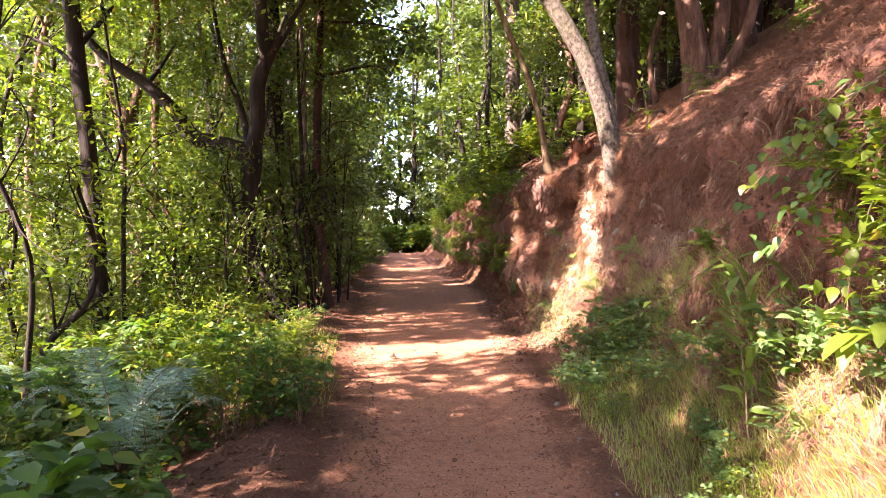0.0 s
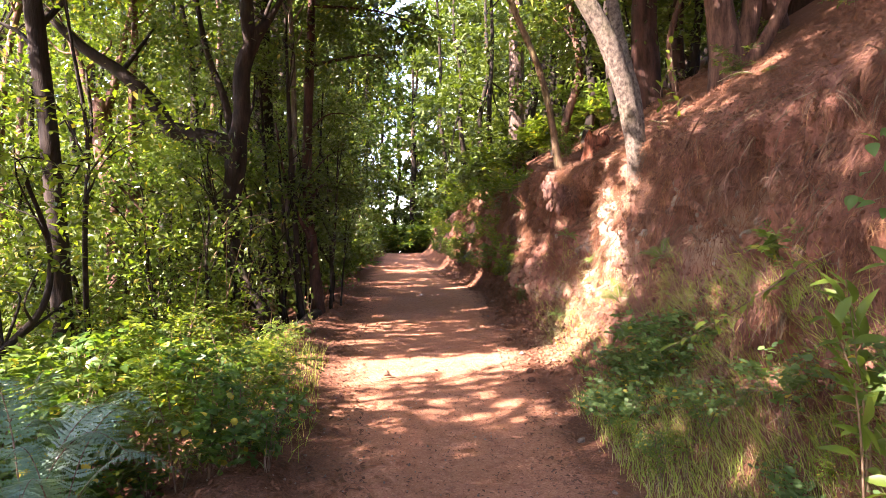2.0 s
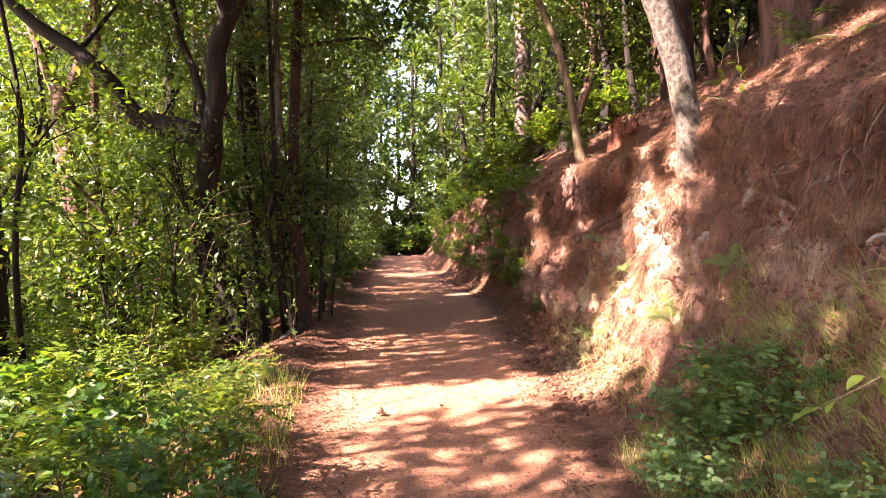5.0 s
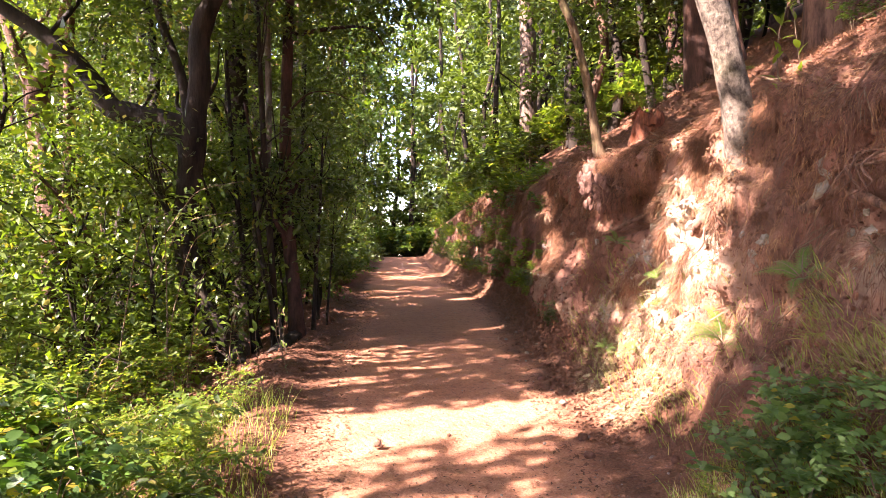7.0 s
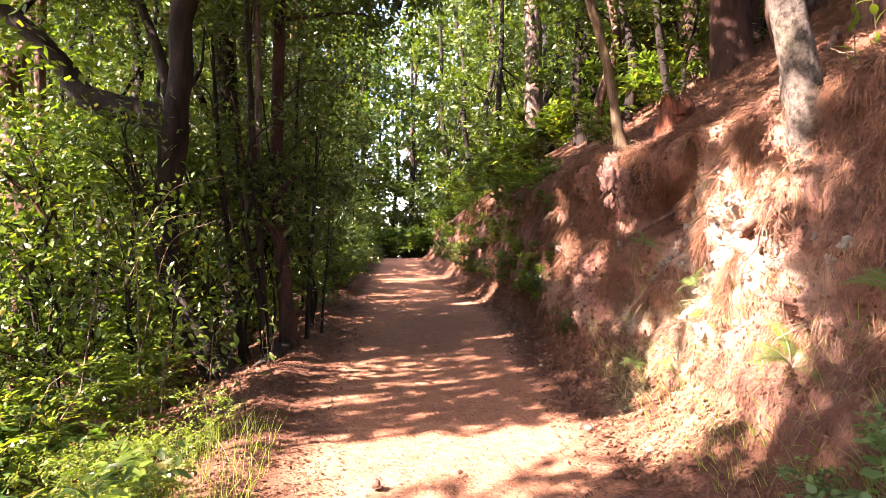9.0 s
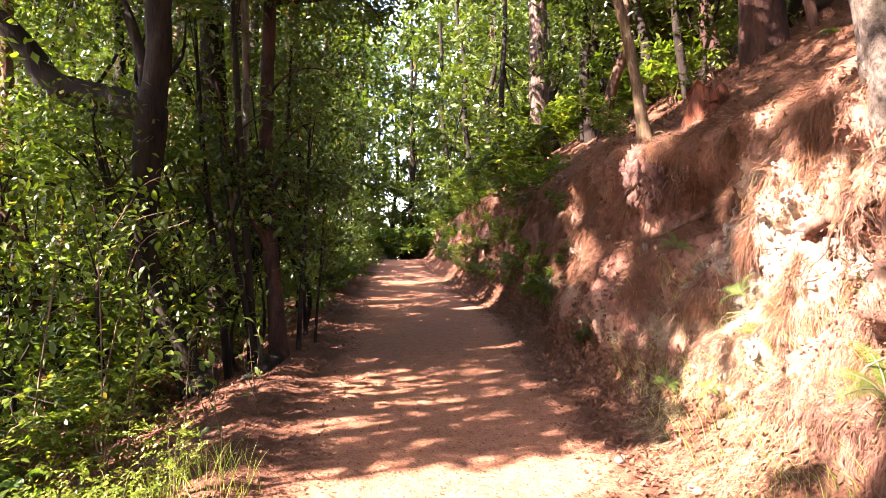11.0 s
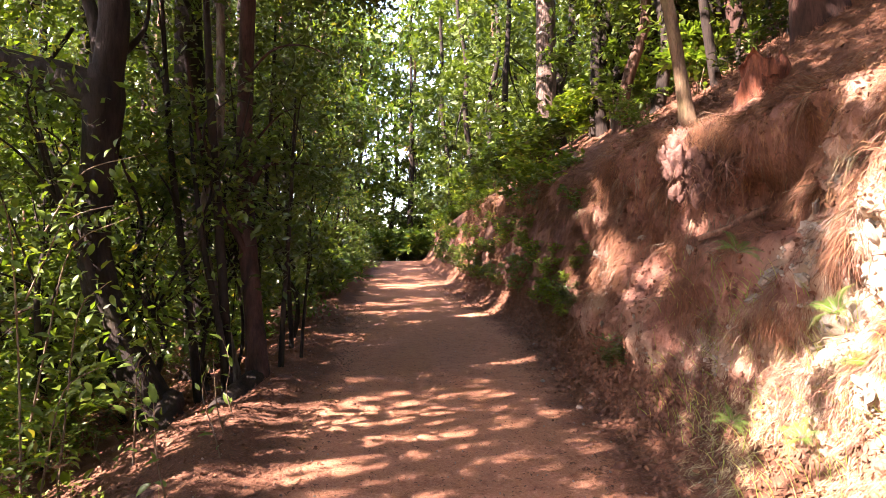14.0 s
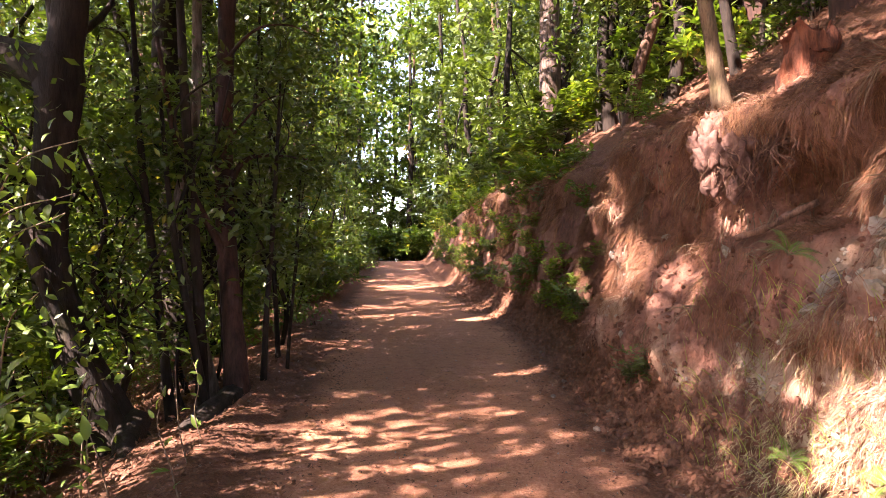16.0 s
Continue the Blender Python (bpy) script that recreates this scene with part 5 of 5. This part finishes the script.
outcrop()
Y, Z0 = CO[:, 1], CO[:, 2] - rise(CO[:, 1].astype(float))
SHOULDER = ((OFF_R > -0.4) & (OFF_R < 0.6) & (CUT < 0.6) & (Y > 2) & (Y < 24)) | ((OFF_L > -0.45) & (OFF_L < 1.3) & (Y > 2) & (Y < 20))
SLOPE = (OFF_R > 0.8) & (OFF_R < 4.5) & (CUT < 0.5) & (Y > 3) & (Y < 20) & (Z0 > 2)
PATH = (OFF_R < 0) & (OFF_L < 0) & (Y > 1.5) & (Y < 16)
lying("leaf_litter", SHOULDER, 24000, 0.046, 0.45, DEAD_LEAF, 1, "brown fallen leaves along the path edges", "leaf litter", 0.35, 0.006)
TOE = (OFF_R > -0.1) & (OFF_R < 0.8) & (CUT < 0.7) & (Y > 7.5) & (Y < 22)
lying("leaf_litter", TOE, 14000, 0.05, 0.5, DEAD_LEAF, 7, "brown fallen leaves heaped at the foot of the bank", "leaf litter", 0.6, 0.01)
lying("leaf_litter", PATH, 6500, 0.032, 0.4, DEAD_LEAF, 2, "scattered dry leaves on the dirt path", "leaf litter", 0.15)
lying("pine_needles", PATH | SHOULDER, 16000, 0.085, 0.035, NEEDLES, 3, "fallen brown pine needles on the path", "needles", 0.1)
lying("pine_needles", SLOPE, 36000, 0.085, 0.05, NEEDLES, 4, "thick carpet of brown pine needles on the slope", "needles", 0.35, 0.008)
lying("pine_needles", SLOPE & (Y < 13.5), 36000, 0.09, 0.045, RUSTY, 6, "rust-brown pine needles strewn over the slope", "needles", 0.5, 0.012)
NEAR_SLOPE = (OFF_R > 0.75) & (OFF_R < 4.0) & (Y > 3) & (Y < 9.5) & (Z0 > 1.7)
lying("pine_needles", NEAR_SLOPE, 26000, 0.07, 0.06, NEEDLES, 8, "brown needles and bark flakes on the bank top", "needles", 0.6, 0.01)
lying("leaf_litter", NEAR_SLOPE, 9000, 0.042, 0.5, DEAD_LEAF, 9, "dry brown leaves on the bank top", "leaf litter", 0.6, 0.01)
lying("leaf_litter", SLOPE, 5000, 0.06, 0.45, DEAD_LEAF, 5, "brown fallen leaves on the slope", "leaf litter", 0.4, 0.008)


def strands(name, mask, n, length, width, material, seed, label, category, down=1.0, stand=0.25, segs=3):
    """Drooping straws or upright blades: narrow ribbons that bend with their weight."""
    rng = np.random.default_rng(seed)
    pos, nrm = pick(mask, n, rng)
    L = rng.uniform(0.5, 1.3, n) * length
    d = nrm * stand + rng.normal(size=(n, 3)) * 0.35
    d[:, 2] += -0.15 if down > 0 else 1.0
    d /= np.linalg.norm(d, axis=1)[:, None]
    side = np.cross(d, rng.normal(size=(n, 3)))
    side /= np.linalg.norm(side, axis=1)[:, None]
    rows, p = [], pos.copy()
    for k in range(segs + 1):
        w = width * (1 - 0.85 * k / segs)
        rows += [p - side * w / 2, p + side * w / 2]
        p = p + d * (L / segs)[:, None]
        d = d + np.array([0, 0, -0.55 * abs(down)])
        d /= np.linalg.norm(d, axis=1)[:, None]
    v = np.stack(rows, 1).reshape(-1, 3)
    b = np.arange(n)[:, None] * (2 * segs + 2)
    f = np.concatenate([b + [2 * k, 2 * k + 1, 2 * k + 3, 2 * k + 2] for k in range(segs)])
    return tagged(new(name, mesh_from(name, v, f, material)), label, category, kind="stuff")


LIP = (OFF_R > 0.4) & (Z0 > 1.75) & (Z0 < 2.75) & (Y > 3) & (Y < 27) & (OFF_R < 1.8)
FACE = (CUT > 0.5) & (Y > 3) & (Y < 26)


def thatch(name, mask, n, length, width, material, seed, label, patchy=0.0):
    """Needles and straw that have slid down the bank and hang in shaggy tufts."""
    rng = np.random.default_rng(seed)
    tuft = np.array([noise.noise((a * 2.2, b * 2.2, c * 1.6)) + 0.5 * noise.noise((a * 6, b * 6, c * 4)) for a, b, c in CO[mask].tolist()])
    where = np.flatnonzero(mask)[tuft > patchy]
    sel = np.zeros(len(CO), bool)
    sel[where] = True
    roots, rn = pick(sel, n // 6, rng)
    pos, nrm = np.repeat(roots, 6, 0) + rng.normal(size=(n // 6 * 6, 3)) * 0.02, np.repeat(rn, 6, 0)
    n = len(pos)
    down = np.array([0, 0, -1.0]) - nrm * -nrm[:, 2:3]
    down /= np.linalg.norm(down, axis=1)[:, None] + 1e-6
    lean = np.repeat(rng.normal(size=(n // 6, 3)) * 0.3, 6, 0)
    d = down + nrm * rng.uniform(0.1, 0.6, (n, 1)) + lean + rng.normal(size=(n, 3)) * 0.22
    d /= np.linalg.norm(d, axis=1)[:, None]
    L = (rng.uniform(0.4, 1.3, n) * length)[:, None]
    side = np.cross(d, nrm + rng.normal(size=(n, 3)) * 0.4)
    side /= np.linalg.norm(side, axis=1)[:, None]
    p1 = pos + d * L * 0.5
    d2 = d + np.array([0, 0, -0.7]) - nrm * 0.15
    d2 /= np.linalg.norm(d2, axis=1)[:, None]
    p2 = p1 + d2 * L * 0.5
    w = side * width / 2
    v = np.stack([pos - w, pos + w, p1 - w * 0.8, p1 + w * 0.8, p2], 1).reshape(-1, 3)
    b = np.arange(n)[:, None] * 5
    f = np.concatenate([b + [0, 1, 3], b + [0, 3, 2], b + [2, 3, 4]])
    return tagged(new(name, mesh_from(name, v, f, material)), label, "dry grass", kind="stuff")


thatch("dry_thatch", LIP & (Y > 6.6), 36000, 0.14, 0.0036, STRAW, 11, "shaggy brown needles and straw hanging over the bank edge", -0.5)
thatch("dry_thatch", LIP & (Y < 6.6), 5000, 0.10, 0.004, NEEDLES, 33, "sparse brown needles on the crumbling bank edge", 0.1)
thatch("dry_thatch", FACE & (Z0 > 0.45) & (Y < 16), 84000, 0.15, 0.0036, NEEDLES, 12, "brown needles and rootlets caught on the earth bank", 0.02)
thatch("dry_thatch", FACE & (Z0 > 0.9) & (Y > 7.4) & (Y < 15), 54000, 0.19, 0.0034, RUSTY, 17, "long rust-brown needles hanging in sheets down the bank", 0.10)
thatch("twig_debris", FACE & (Y > 2.5) & (Y < 14), 2400, 0.30, 0.008, TWIG, 18, "dry twigs and rootlets caught on the bank", -0.5)
thatch("dry_thatch", FACE & (Y > 16), 9000, 0.30, 0.010, RUSTY, 19, "brown needles on the far bank", 0.0)
VERGE = (OFF_R > 0.05) & (OFF_R < 0.95) & (Y > 2.0) & (Y < 6.7) & (Z0 < 1.35)
strands("grass", VERGE, 10500, 0.14, 0.0045, GRASS, 13, "mixed green and straw-coloured grass at the bank foot", "grass", -0.45, 0.6)
FOOT = (OFF_R > 0.25) & (OFF_R < 0.9) & (Y > 6.8) & (Y < 10.5) & (Z0 < 1.3)
strands("grass", FOOT, 1300, 0.14, 0.005, GRASS, 14, "thin pale grass on the sunlit bank foot", "grass", -0.5, 0.6)
PALE_STRAW = plain_material("bleached_straw", (0.30, 0.23, 0.11), (0.55, 0.46, 0.26), 20)
SUNNY = (OFF_R > 0.12) & (OFF_R < 0.95) & (Y > 7.6) & (Y < 9.9) & (Z0 < 1.1)
thatch("dry_grass", SUNNY, 8400, 0.09, 0.0026, PALE_STRAW, 24, "bleached dry grass on the sunlit bank foot", -0.1)
EDGE = (OFF_L > 0.0) & (OFF_L < 0.9) & (Y > 5.0) & (Y < 8.6)
strands("grass", EDGE, 1100, 0.2, 0.005, GRASS, 15, "wisps of grass along the path edge", "grass", -0.45, 0.4)
strands("dry_grass", VERGE, 4200, 0.13, 0.0035, PALE_STRAW, 16, "dry straw-coloured grass at the bank foot", "dry grass", -0.7, 0.6)


def crumbs(name, mask, n, size, material, seed, label, category):
    """Small angular lumps pressed into the ground."""
    rng = np.random.default_rng(seed)
    pos, nrm = pick(mask, n, rng)
    t = (1 + 5 ** 0.5) / 2
    shape = np.array([(-1, 0, -t), (1, 0, -t), (0, -t, -1), (0, t, -1), (-t, -1, 0), (t, -1, 0), (-t, 1, 0), (t, 1, 0), (0, -t, 1), (0, t, 1), (-1, 0, t), (1, 0, t)]) / 1.9
    tri = np.array([(0, 3, 1), (0, 1, 2), (0, 2, 4), (0, 4, 6), (0, 6, 3), (11, 10, 9), (11, 9, 7), (11, 7, 5), (11, 5, 8), (11, 8, 10), (1, 3, 7), (3, 6, 9), (6, 4, 10), (4, 2, 8), (2, 1, 5), (7, 3, 9), (9, 6, 10), (10, 4, 8), (8, 2, 5), (5, 1, 7)])
    s = (rng.uniform(0.25, 1, n) ** 2.2 * size)[:, None, None] * rng.uniform(0.55, 1.2, (n, 1, 3))
    v = shape[None] * s * rng.uniform(0.7, 1.25, (n, 12, 1)) + (pos + nrm * 0.004)[:, None]
    f = (np.arange(n)[:, None, None] * 12 + tri[None]).reshape(-1, 3)
    return tagged(new(name, mesh_from(name, v.reshape(-1, 3), f, material)), label, category, kind="stuff")


CHALKY = np.empty(len(CO), np.float32)
GROUND_MESH.attributes["chalk"].data.foreach_get("value", CHALKY)
crumbs("crumbled_earth", FACE & (CHALKY < 0.3) & (Y < 14), 7000, 0.026, SOIL_CLOD, 21, "crumbled clods of red earth on the bank", "earth")
crumbs("crumbled_rock", FACE & (CHALKY > 0.35), 1600, 0.022, CHALK, 22, "broken pale rock fragments in the bank", "rock")
crumbs("gravel", SHOULDER | PATH, 2000, 0.012, STONE, 23, "fine gravel on the dirt path", "gravel")
lying("leaf_litter", FACE & (Y < 8), 9000, 0.03, 0.5, NEEDLES, 34, "crumbled bark and leaf flakes on the shaded bank", "leaf litter", 0.6, 0.008)
lying("leaf_litter", FACE & (Y < 12), 5000, 0.034, 0.45, DEAD_LEAF, 31, "brown leaves caught on the earth bank", "leaf litter", 0.5, 0.006)
thatch("dry_thatch", FACE & (Y < 7.4) & (Z0 > 0.7), 12000, 0.11, 0.004, STRAW, 32, "fine rootlets and straw on the shaded bank", -0.4)
